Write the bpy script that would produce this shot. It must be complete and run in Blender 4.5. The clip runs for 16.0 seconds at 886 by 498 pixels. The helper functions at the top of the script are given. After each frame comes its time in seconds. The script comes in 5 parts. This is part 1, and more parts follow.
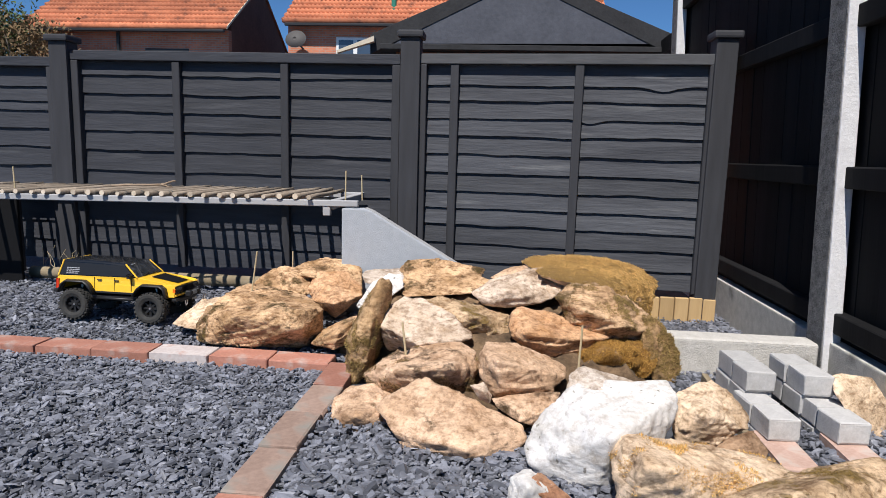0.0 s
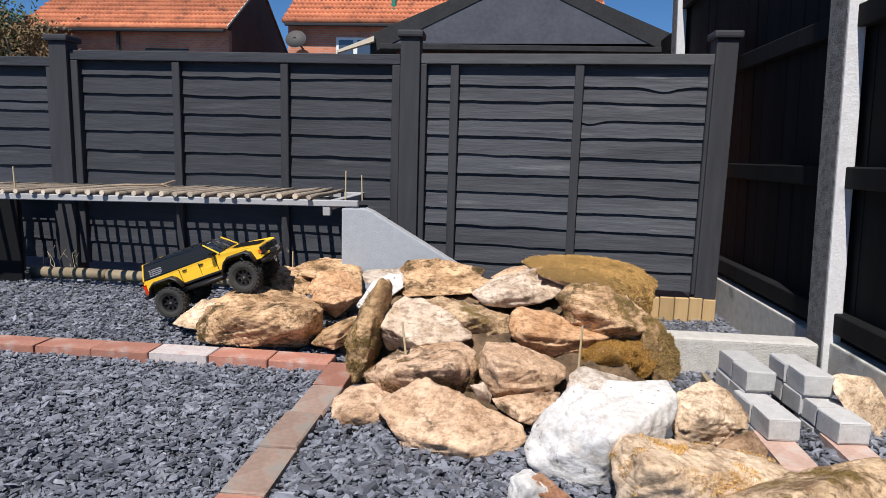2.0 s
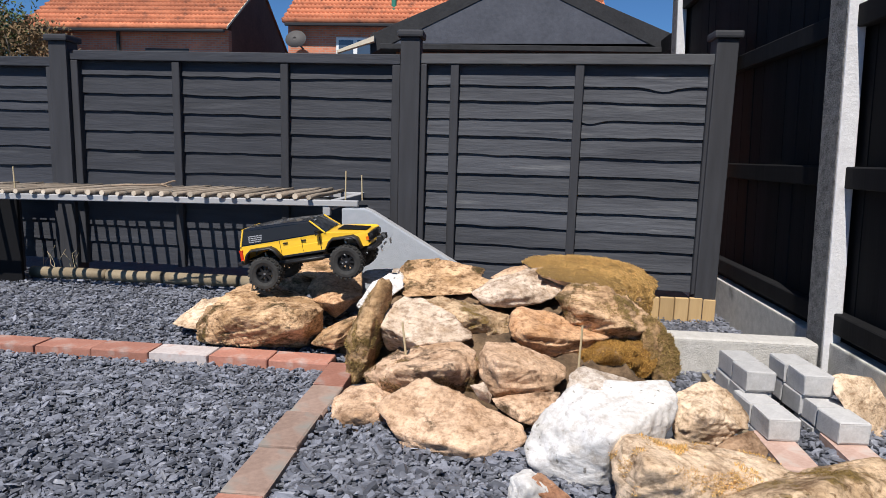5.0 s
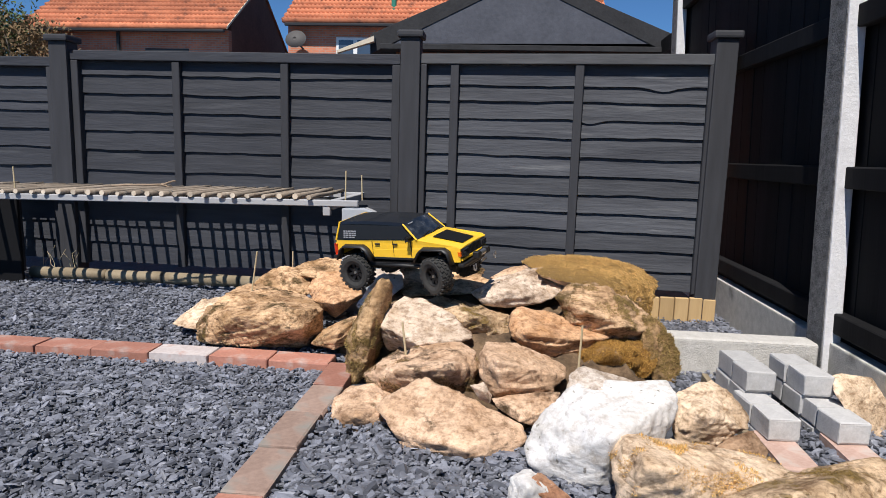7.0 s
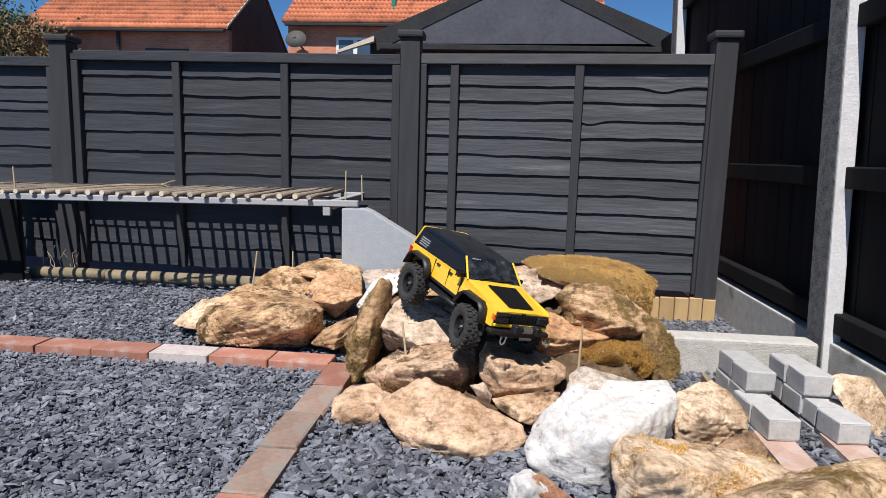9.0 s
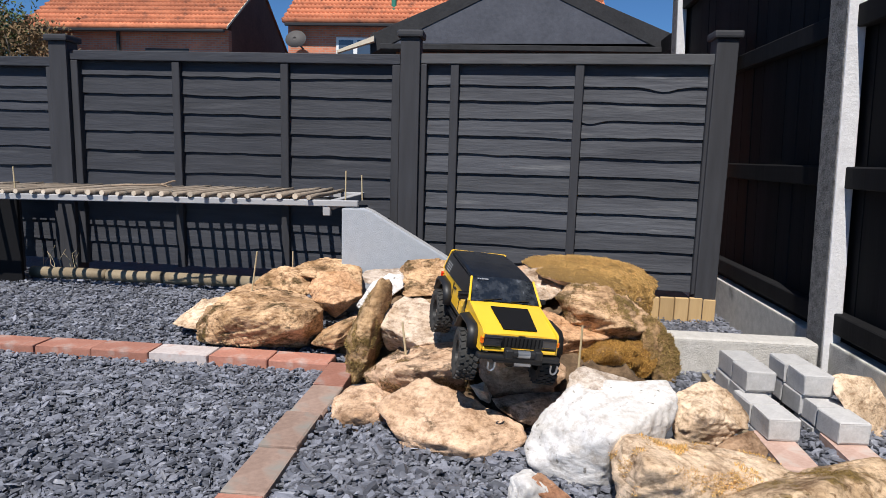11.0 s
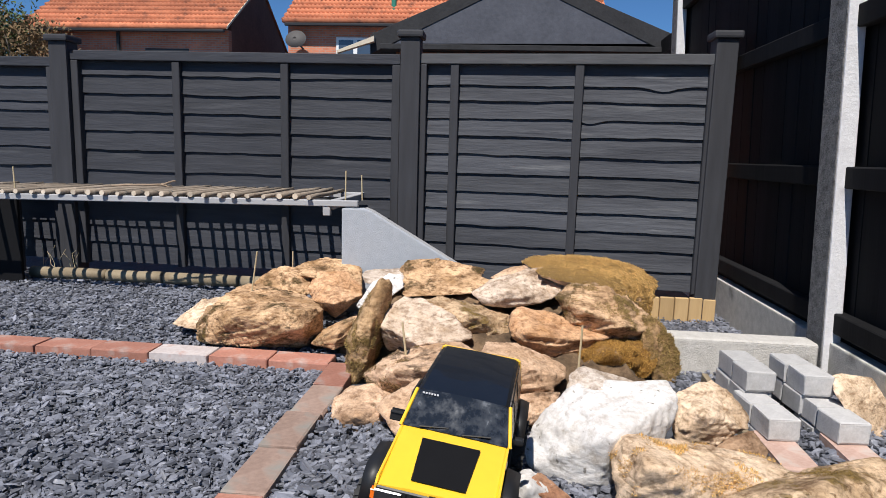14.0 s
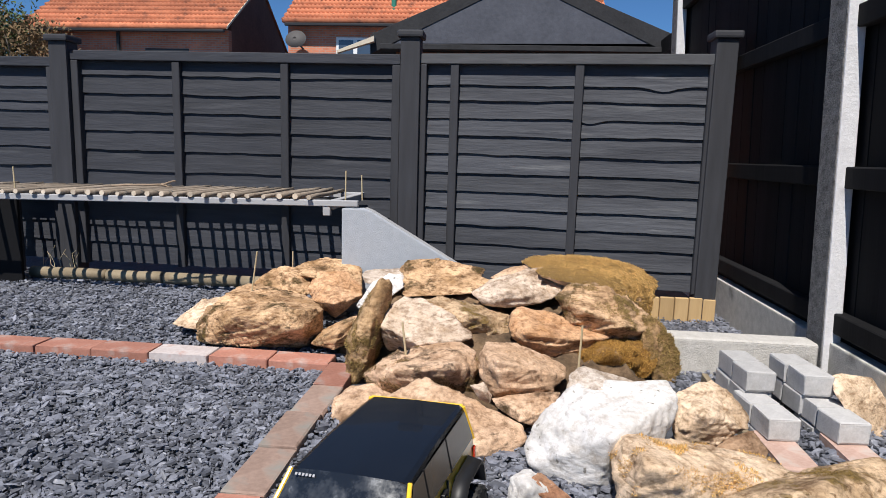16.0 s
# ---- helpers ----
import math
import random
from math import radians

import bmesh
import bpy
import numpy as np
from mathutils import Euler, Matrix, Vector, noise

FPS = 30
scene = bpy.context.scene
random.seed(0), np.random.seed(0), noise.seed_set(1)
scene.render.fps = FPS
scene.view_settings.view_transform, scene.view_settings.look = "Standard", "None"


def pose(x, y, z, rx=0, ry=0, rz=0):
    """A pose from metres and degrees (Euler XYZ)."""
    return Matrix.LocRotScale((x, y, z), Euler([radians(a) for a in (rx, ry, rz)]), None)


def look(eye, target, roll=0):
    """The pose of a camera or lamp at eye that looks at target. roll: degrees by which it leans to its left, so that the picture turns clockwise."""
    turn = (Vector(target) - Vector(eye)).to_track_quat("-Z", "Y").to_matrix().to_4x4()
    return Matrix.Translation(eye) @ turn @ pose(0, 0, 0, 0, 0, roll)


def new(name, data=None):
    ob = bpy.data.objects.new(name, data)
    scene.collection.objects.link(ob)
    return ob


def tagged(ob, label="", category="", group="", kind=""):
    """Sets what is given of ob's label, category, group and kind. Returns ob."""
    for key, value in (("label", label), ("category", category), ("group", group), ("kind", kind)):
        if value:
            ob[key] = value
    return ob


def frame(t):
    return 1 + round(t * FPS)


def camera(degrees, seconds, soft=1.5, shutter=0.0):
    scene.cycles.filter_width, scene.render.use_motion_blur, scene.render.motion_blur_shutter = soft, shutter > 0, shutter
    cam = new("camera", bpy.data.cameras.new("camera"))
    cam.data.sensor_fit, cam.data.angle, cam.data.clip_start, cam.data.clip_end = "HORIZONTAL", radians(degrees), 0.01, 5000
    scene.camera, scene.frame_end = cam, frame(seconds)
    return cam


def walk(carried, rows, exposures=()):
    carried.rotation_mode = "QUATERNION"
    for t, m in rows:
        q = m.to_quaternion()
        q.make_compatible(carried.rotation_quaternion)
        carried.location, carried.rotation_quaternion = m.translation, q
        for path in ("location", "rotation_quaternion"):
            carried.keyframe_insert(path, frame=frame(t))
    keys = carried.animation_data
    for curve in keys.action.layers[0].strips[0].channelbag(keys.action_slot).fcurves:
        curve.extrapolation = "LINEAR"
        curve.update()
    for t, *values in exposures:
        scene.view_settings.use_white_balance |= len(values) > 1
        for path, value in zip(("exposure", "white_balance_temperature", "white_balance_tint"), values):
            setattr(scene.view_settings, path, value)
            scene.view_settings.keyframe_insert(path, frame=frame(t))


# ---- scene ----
SECONDS = 16.0
cam = camera(69.9, SECONDS, soft=0.9)
EYE = (0.0, 0.0, 0.674)
HEADING, PITCH, ROLL = radians(5.36), radians(-8.42), 1.64
AIM = (EYE[0] - math.sin(HEADING) * math.cos(PITCH), EYE[1] + math.cos(HEADING) * math.cos(PITCH), EYE[2] + math.sin(PITCH))
walk(cam, [(0.0, look(EYE, AIM, ROLL)), (SECONDS, look(EYE, AIM, ROLL))])

# ---- light ----
SUN_ELEVATION, SUN_SIDE = 57.0, -13.0      # degrees; side: from behind the camera, negative to the left
scene.view_settings.exposure = 0.17
world = bpy.data.worlds.new("sky")
scene.world = world
world.use_nodes = True
wn = world.node_tree
sky = wn.nodes.new("ShaderNodeTexSky")
sky.sky_type, sky.sun_disc = "NISHITA", False
sky.sun_elevation, sky.sun_rotation = radians(SUN_ELEVATION), radians(180 - SUN_SIDE)
sky.altitude, sky.air_density, sky.dust_density, sky.ozone_density = 2500, 1.0, 0.0, 4.0
tint = wn.nodes.new("ShaderNodeMix")
tint.data_type, tint.blend_type = "RGBA", "MULTIPLY"
tint.inputs["Factor"].default_value, tint.inputs["B"].default_value = 1.0, (0.72, 1.08, 1.36, 1)
wn.links.new(sky.outputs["Color"], tint.inputs["A"])
wn.links.new(tint.outputs["Result"], wn.nodes["Background"].inputs["Color"])
wn.nodes["Background"].inputs["Strength"].default_value = 0.064
sun_data = bpy.data.lights.new("sun", "SUN")
sun_data.energy, sun_data.angle, sun_data.color = 5.3, radians(0.53), (1.0, 0.955, 0.895)
sun = new("sun", sun_data)
SUN_FROM = Vector((math.sin(radians(SUN_SIDE)) * math.cos(radians(SUN_ELEVATION)),
                   -math.cos(radians(SUN_SIDE)) * math.cos(radians(SUN_ELEVATION)), math.sin(radians(SUN_ELEVATION))))
sun.matrix_world = look(SUN_FROM * 20, (0, 0, 0))


# ---- materials ----
def nodes_of(name, rough, metal=0.0):
    m = bpy.data.materials.new(name)
    m.use_nodes = True
    t = m.node_tree
    b = t.nodes["Principled BSDF"]
    b.inputs["Roughness"].default_value, b.inputs["Metallic"].default_value = rough, metal
    return m, t, b


def noise_node(t, vector, scale, detail=4.0, rough=0.55):
    n = t.nodes.new("ShaderNodeTexNoise")
    n.inputs["Scale"].default_value, n.inputs["Detail"].default_value, n.inputs["Roughness"].default_value = scale, detail, rough
    t.links.new(vector, n.inputs["Vector"])
    return n.outputs["Fac"]


def ramp_node(t, fac, stops):
    r = t.nodes.new("ShaderNodeValToRGB")
    e = r.color_ramp.elements
    while len(e) < len(stops):
        e.new(0.5)
    for k, (at, c) in zip(e, stops):
        k.position, k.color = at, (*c, 1) if len(c) == 3 else c
    t.links.new(fac, r.inputs["Fac"])
    return r.outputs["Color"]


def mix_node(t, fac, a, b, kind="MIX"):
    n = t.nodes.new("ShaderNodeMix")
    n.data_type, n.blend_type = "RGBA", kind
    for socket, v in ((n.inputs["Factor"], fac), (n.inputs["A"], a), (n.inputs["B"], b)):
        if isinstance(v, (int, float)):
            socket.default_value = v
        elif isinstance(v, tuple):
            socket.default_value = (*v, 1)
        else:
            t.links.new(v, socket)
    return n.outputs["Result"]


def stretched(t, stretch=(1, 1, 1), turn=(0, 0, 0), source="Object"):
    c, m = t.nodes.new("ShaderNodeTexCoord"), t.nodes.new("ShaderNodeMapping")
    m.inputs["Scale"].default_value = stretch
    m.inputs["Rotation"].default_value = [radians(a) for a in turn]
    t.links.new(c.outputs[source], m.inputs["Vector"])
    return m.outputs["Vector"]


def bumped(t, b, height, strength, distance):
    n = t.nodes.new("ShaderNodeBump")
    n.inputs["Strength"].default_value, n.inputs["Distance"].default_value = strength, distance
    t.links.new(height, n.inputs["Height"])
    t.links.new(n.outputs["Normal"], b.inputs["Normal"])


def grained(name, low, high, scale, rough=0.8, bump=0.4, depth=0.004, stain=None, stain_scale=3.0, stain_from=0.5,
            stretch=(1, 1, 1), shuffle=0.0, metal=0.0, island=0.0):
    """A surface with grain of two sizes and, if asked, stains."""
    m, t, b = nodes_of(name, rough, metal)
    v = stretched(t, stretch)
    fine, broad = noise_node(t, v, scale, 6.0, 0.6), noise_node(t, v, scale * 0.17, 3.0)
    colour = ramp_node(t, fine, [(0.3, low), (0.7, high)])
    colour = mix_node(t, 0.5, colour, ramp_node(t, broad, [(0.3, low), (0.7, high)]))
    if stain:
        colour = mix_node(t, ramp_node(t, noise_node(t, v, stain_scale, 5.0), [(stain_from, (0, 0, 0)), (stain_from + 0.14, (1, 1, 1))]), colour, stain)
    if shuffle or island:
        if island:
            r = t.nodes.new("ShaderNodeNewGeometry").outputs["Random Per Island"]
        else:
            r = t.nodes.new("ShaderNodeObjectInfo").outputs["Random"]
        s = shuffle or island
        colour = mix_node(t, 1.0, colour, ramp_node(t, r, [(0.0, (1 - s,) * 3), (1.0, (1 + s * 0.6,) * 3)]), "MULTIPLY")
    t.links.new(colour, b.inputs["Base Color"])
    bumped(t, b, fine, bump, depth)
    return m


def plain(name, colour, rough=0.5, metal=0.0, coat=0.0, grain=0.06):
    m, t, b = nodes_of(name, rough, metal)
    v = stretched(t)
    c = mix_node(t, 1.0, colour, ramp_node(t, noise_node(t, v, 40.0, 5.0), [(0.3, (1 - grain,) * 3), (0.7, (1 + grain,) * 3)]), "MULTIPLY")
    t.links.new(c, b.inputs["Base Color"])
    b.inputs["Coat Weight"].default_value = coat
    return m


def stone(name, low, high, dark, vein=0.25, moss=None, moss_from=0.5, turn=(0, 20, 0), moss_up=0.0, speck=None, grain=0.9, stained=0.54, relief=0.011):
    """Rough quarried sandstone: warped bedding, patches, grain, iron stain, and moss where there is some."""
    m, t, b = nodes_of(name, 0.9)
    at, spot = t.nodes.new("ShaderNodeTexCoord"), t.nodes.new("ShaderNodeObjectInfo")
    place = t.nodes.new("ShaderNodeVectorMath")
    t.links.new(at.outputs["Object"], place.inputs[0])
    t.links.new(spot.outputs["Location"], place.inputs[1])
    def mapped(scale):
        n = t.nodes.new("ShaderNodeMapping")
        n.inputs["Scale"].default_value, n.inputs["Rotation"].default_value = scale, [radians(a) for a in turn]
        t.links.new(place.outputs[0], n.inputs["Vector"])
        return n.outputs["Vector"]
    v, long = mapped((1, 1, 1)), mapped((8, 8, 25))
    beds, lines = noise_node(t, long, 1.6, 8.0, 0.66), noise_node(t, long, 5.5, 5.0, 0.6)
    fine, broad = noise_node(t, v, 120.0, 8.0, 0.75), noise_node(t, v, 9.0, 6.0, 0.62)
    colour = ramp_node(t, broad, [(0.34, low), (0.62, high)])
    shade = ramp_node(t, beds, [(0.33, (0.34, 0.26, 0.18)), (0.47, (1, 1, 1)), (0.7, (1.18, 1.17, 1.15))])
    colour = mix_node(t, min(1.0, vein * 1.9), colour, mix_node(t, 1.0, colour, shade, "MULTIPLY"))
    shade = ramp_node(t, lines, [(0.34, (0.48, 0.4, 0.3)), (0.46, (1, 1, 1)), (0.72, (1.12, 1.12, 1.1))])
    colour = mix_node(t, min(1.0, vein * 1.6), colour, mix_node(t, 1.0, colour, shade, "MULTIPLY"))
    colour = mix_node(t, ramp_node(t, noise_node(t, v, 13.0, 8.0, 0.72), [(stained, (0, 0, 0)), (stained + 0.16, (0.75,) * 3)]), colour, dark)
    colour = mix_node(t, grain * 0.62, colour, mix_node(t, 1.0, colour, ramp_node(t, fine, [(0.34, (0.55, 0.5, 0.45)), (0.5, (1, 1, 1)), (0.66, (1.25, 1.25, 1.24))]), "MULTIPLY"))
    mottle = noise_node(t, v, 34.0, 8.0, 0.74)
    colour = mix_node(t, grain * 0.85, colour, mix_node(t, 1.0, colour, ramp_node(t, mottle, [(0.36, (0.5, 0.43, 0.35)), (0.47, (1, 1, 1)), (0.64, (1.2, 1.2, 1.2))]), "MULTIPLY"))
    if speck:
        colour = mix_node(t, ramp_node(t, noise_node(t, v, 46.0, 3.0), [(0.67, (0, 0, 0)), (0.72, (1, 1, 1))]), colour, speck)
    height = mix_node(t, 0.5, mix_node(t, 0.5, fine, mottle), mix_node(t, 0.5, beds, lines))
    if moss:
        lush = noise_node(t, v, 11.0, 7.0, 0.72)
        if moss_up:
            g, sep = t.nodes.new("ShaderNodeNewGeometry"), t.nodes.new("ShaderNodeSeparateXYZ")
            t.links.new(g.outputs["Normal"], sep.inputs[0])
            lift = t.nodes.new("ShaderNodeMath")
            lift.operation = "MULTIPLY_ADD"
            t.links.new(sep.outputs["Z"], lift.inputs[0])
            lift.inputs[1].default_value = moss_up
            t.links.new(lush, lift.inputs[2])
            lush = lift.outputs[0]
        tuft = noise_node(t, v, 160.0, 4.0, 0.7)
        green = ramp_node(t, tuft, [(0.3, tuple(c * 0.35 for c in moss)), (0.68, moss)])
        where = ramp_node(t, lush, [(moss_from, (0, 0, 0)), (moss_from + 0.1, (1, 1, 1))])
        colour = mix_node(t, where, colour, green)
        height = mix_node(t, where, height, mix_node(t, 1.0, tuft, (2.0, 2.0, 2.0), "MULTIPLY"))
    t.links.new(colour, b.inputs["Base Color"])
    bumped(t, b, height, 1.0, relief)
    return m


def glossy(name, colour, rough=0.06, coat=1.0, shine=0.6):
    m, t, b = nodes_of(name, rough)
    b.inputs["Base Color"].default_value = (*colour, 1)
    b.inputs["Coat Weight"].default_value = coat
    b.inputs["Specular IOR Level"].default_value = shine
    b.inputs["Coat Roughness"].default_value = 0.04
    return m


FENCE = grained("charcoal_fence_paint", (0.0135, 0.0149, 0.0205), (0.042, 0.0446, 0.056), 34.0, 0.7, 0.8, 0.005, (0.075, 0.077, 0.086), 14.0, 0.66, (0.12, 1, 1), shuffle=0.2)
# weathered paint of the turned panel, lightened too for the sun it catches
WORN_SUNLIT_FENCE = grained("weathered_sunlit_charcoal_paint", (0.025, 0.027, 0.0355), (0.084, 0.088, 0.102), 38.0, 0.75, 0.9, 0.006, (0.15, 0.152, 0.158), 20.0, 0.63, (0.1, 1, 1), shuffle=0.25)
FENCE_POST = grained("charcoal_post_paint", (0.018, 0.0185, 0.0225), (0.042, 0.043, 0.051), 26.0, 0.75, 0.5, 0.003, (0.02, 0.02, 0.022), 9.0, 0.6, (1, 1, 0.12))
WORN_RAIL = grained("weathered_rail", (0.05, 0.051, 0.056), (0.11, 0.112, 0.12), 40.0, 0.85, 0.7, 0.004, (0.05, 0.05, 0.052), 12.0, 0.58, (0.15, 1, 1))
# dark stain taken down to near-black to carry the shade on this side
SIDE_FENCE = grained("dark_stained_shaded_boards", (0.005, 0.005, 0.006), (0.013, 0.013, 0.014), 22.0, 0.8, 0.5, 0.003, None, 3, 0.5, (1, 1, 0.1), shuffle=0.3)
SLATE = grained("blue_grey_slate", (0.074, 0.08, 0.102), (0.27, 0.28, 0.325), 60.0, 0.55, 0.5, 0.002, (0.46, 0.46, 0.47), 30.0, 0.65, island=0.6)
SOIL = grained("dark_slate_bed", (0.03, 0.033, 0.04), (0.1, 0.107, 0.125), 70.0, 0.85, 0.8, 0.01)
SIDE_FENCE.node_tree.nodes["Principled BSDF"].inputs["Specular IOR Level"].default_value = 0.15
RED_BRICK = grained("red_block_paver", (0.3, 0.125, 0.085), (0.47, 0.22, 0.16), 90.0, 0.85, 0.5, 0.002, (0.42, 0.32, 0.28), 11.0, 0.55, shuffle=0.25)
WORN_BRICK = grained("worn_grey_brown_paver", (0.22, 0.145, 0.112), (0.41, 0.29, 0.235), 60.0, 0.9, 0.5, 0.002, (0.27, 0.25, 0.22), 9.0, 0.52, shuffle=0.2)
DUSTY_BRICK = grained("dusty_pink_paver", (0.4, 0.25, 0.2), (0.58, 0.42, 0.36), 80.0, 0.9, 0.5, 0.002, (0.5, 0.44, 0.4), 14.0, 0.55)
PALE_BRICK = grained("whitened_paver", (0.4, 0.33, 0.31), (0.62, 0.57, 0.55), 60.0, 0.9, 0.5, 0.002, (0.4, 0.2, 0.15), 12.0, 0.58)
GREY_BLOCK = grained("grey_concrete_block", (0.38, 0.372, 0.37), (0.54, 0.53, 0.525), 150.0, 0.9, 0.5, 0.002, (0.3, 0.29, 0.28), 10.0, 0.62, shuffle=0.12)
CONCRETE = grained("cast_concrete", (0.36, 0.35, 0.32), (0.6, 0.58, 0.54), 190.0, 0.95, 0.9, 0.004, (0.22, 0.21, 0.19), 6.0, 0.6)
AGGREGATE = grained("dark_exposed_aggregate", (0.04, 0.04, 0.04), (0.27, 0.265, 0.26), 160.0, 0.95, 1.0, 0.006)
POST_CONCRETE = grained("weathered_white_post", (0.56, 0.55, 0.56), (0.75, 0.74, 0.75), 120.0, 0.9, 0.7, 0.003, (0.36, 0.35, 0.33), 9.0, 0.62)
KERB = grained("pale_kerb_concrete", (0.42, 0.4, 0.37), (0.6, 0.575, 0.54), 170.0, 0.95, 0.9, 0.004, (0.3, 0.285, 0.26), 7.0, 0.6)
RENDER_GREY = grained("grey_stippled_render", (0.32, 0.345, 0.38), (0.42, 0.445, 0.485), 210.0, 0.9, 0.6, 0.004)
SHELF_BOARD = grained("grey_painted_board", (0.3, 0.3, 0.31), (0.42, 0.42, 0.43), 50.0, 0.8, 0.3, 0.002, None, 3, 0.5, (0.2, 1, 1))
LOG_END = grained("cut_branch_wood", (0.46, 0.37, 0.27), (0.7, 0.61, 0.5), 60.0, 0.85, 0.5, 0.002, shuffle=0.3)
BARK = grained("branch_bark", (0.17, 0.13, 0.095), (0.4, 0.33, 0.26), 60.0, 0.95, 0.8, 0.004, shuffle=0.3)
PALE_LOG = grained("peeled_log", (0.17, 0.13, 0.08), (0.33, 0.265, 0.175), 30.0, 0.85, 0.5, 0.004, None, 3, 0.5, (0.2, 1, 1))
BAMBOO = grained("dry_cane", (0.42, 0.32, 0.18), (0.6, 0.5, 0.32), 60.0, 0.6, 0.2, 0.001)
NEW_TIMBER = grained("fresh_softwood", (0.42, 0.27, 0.12), (0.62, 0.43, 0.22), 40.0, 0.8, 0.3, 0.002, None, 3, 0.5, (1, 1, 0.15), shuffle=0.18)
ROOF_TILE = grained("orange_clay_tile", (0.28, 0.08, 0.037), (0.62, 0.215, 0.105), 7.0, 0.85, 0.5, 0.03, (0.2, 0.07, 0.04), 2.2, 0.55, island=0.25)
FELT = grained("black_roof_felt", (0.012, 0.012, 0.014), (0.035, 0.035, 0.038), 30.0, 0.9, 0.7, 0.005)
GABLE_BOARD = grained("slate_blue_gable_boarding", (0.045, 0.049, 0.064), (0.085, 0.09, 0.112), 30.0, 0.75, 0.6, 0.004)
WHITE_UPVC = plain("white_plastic", (0.78, 0.78, 0.77), 0.4)
CREAM_BOARD = plain("cream_barge_board", (0.6, 0.52, 0.4), 0.6)
BLACK_PLASTIC = plain("black_plastic", (0.02, 0.02, 0.021), 0.45)
GREEN_PIPE = plain("green_vent_pipe", (0.03, 0.2, 0.14), 0.5)
DISH_GREY = plain("grey_dish_metal", (0.065, 0.06, 0.058), 0.7, 0.0)
WINDOW_GLASS = glossy("house_window_glass", (0.05, 0.07, 0.1))
MOSS_TUFT = grained("golden_moss_tufts", (0.44, 0.25, 0.07), (0.88, 0.57, 0.22), 30.0, 0.95, 0.1, 0.001, island=0.5)
RUST_TUFT = grained("rusty_moss_tufts", (0.32, 0.16, 0.035), (0.68, 0.39, 0.1), 30.0, 0.95, 0.1, 0.001, island=0.5)
DRY_TUFT = grained("dry_brown_moss_tufts", (0.13, 0.08, 0.03), (0.34, 0.23, 0.1), 30.0, 0.95, 0.1, 0.001, island=0.5)
STRAW_TUFT = grained("straw_olive_moss_tufts", (0.2, 0.13, 0.04), (0.46, 0.32, 0.12), 30.0, 0.95, 0.1, 0.001, island=0.5)
LEAF = grained("shrub_leaf", (0.03, 0.055, 0.015), (0.09, 0.13, 0.04), 3.0, 0.8, 0.2, 0.01, island=0.4)
LEAF_DRY = grained("rusty_shrub_leaf", (0.14, 0.08, 0.035), (0.25, 0.17, 0.08), 3.0, 0.8, 0.2, 0.01, island=0.4)
TWIG = grained("dry_twig", (0.2, 0.14, 0.09), (0.38, 0.28, 0.2), 50.0, 0.9, 0.5, 0.002)
TAN = ((0.399, 0.249, 0.147), (0.663, 0.461, 0.319), (0.25, 0.125, 0.055))
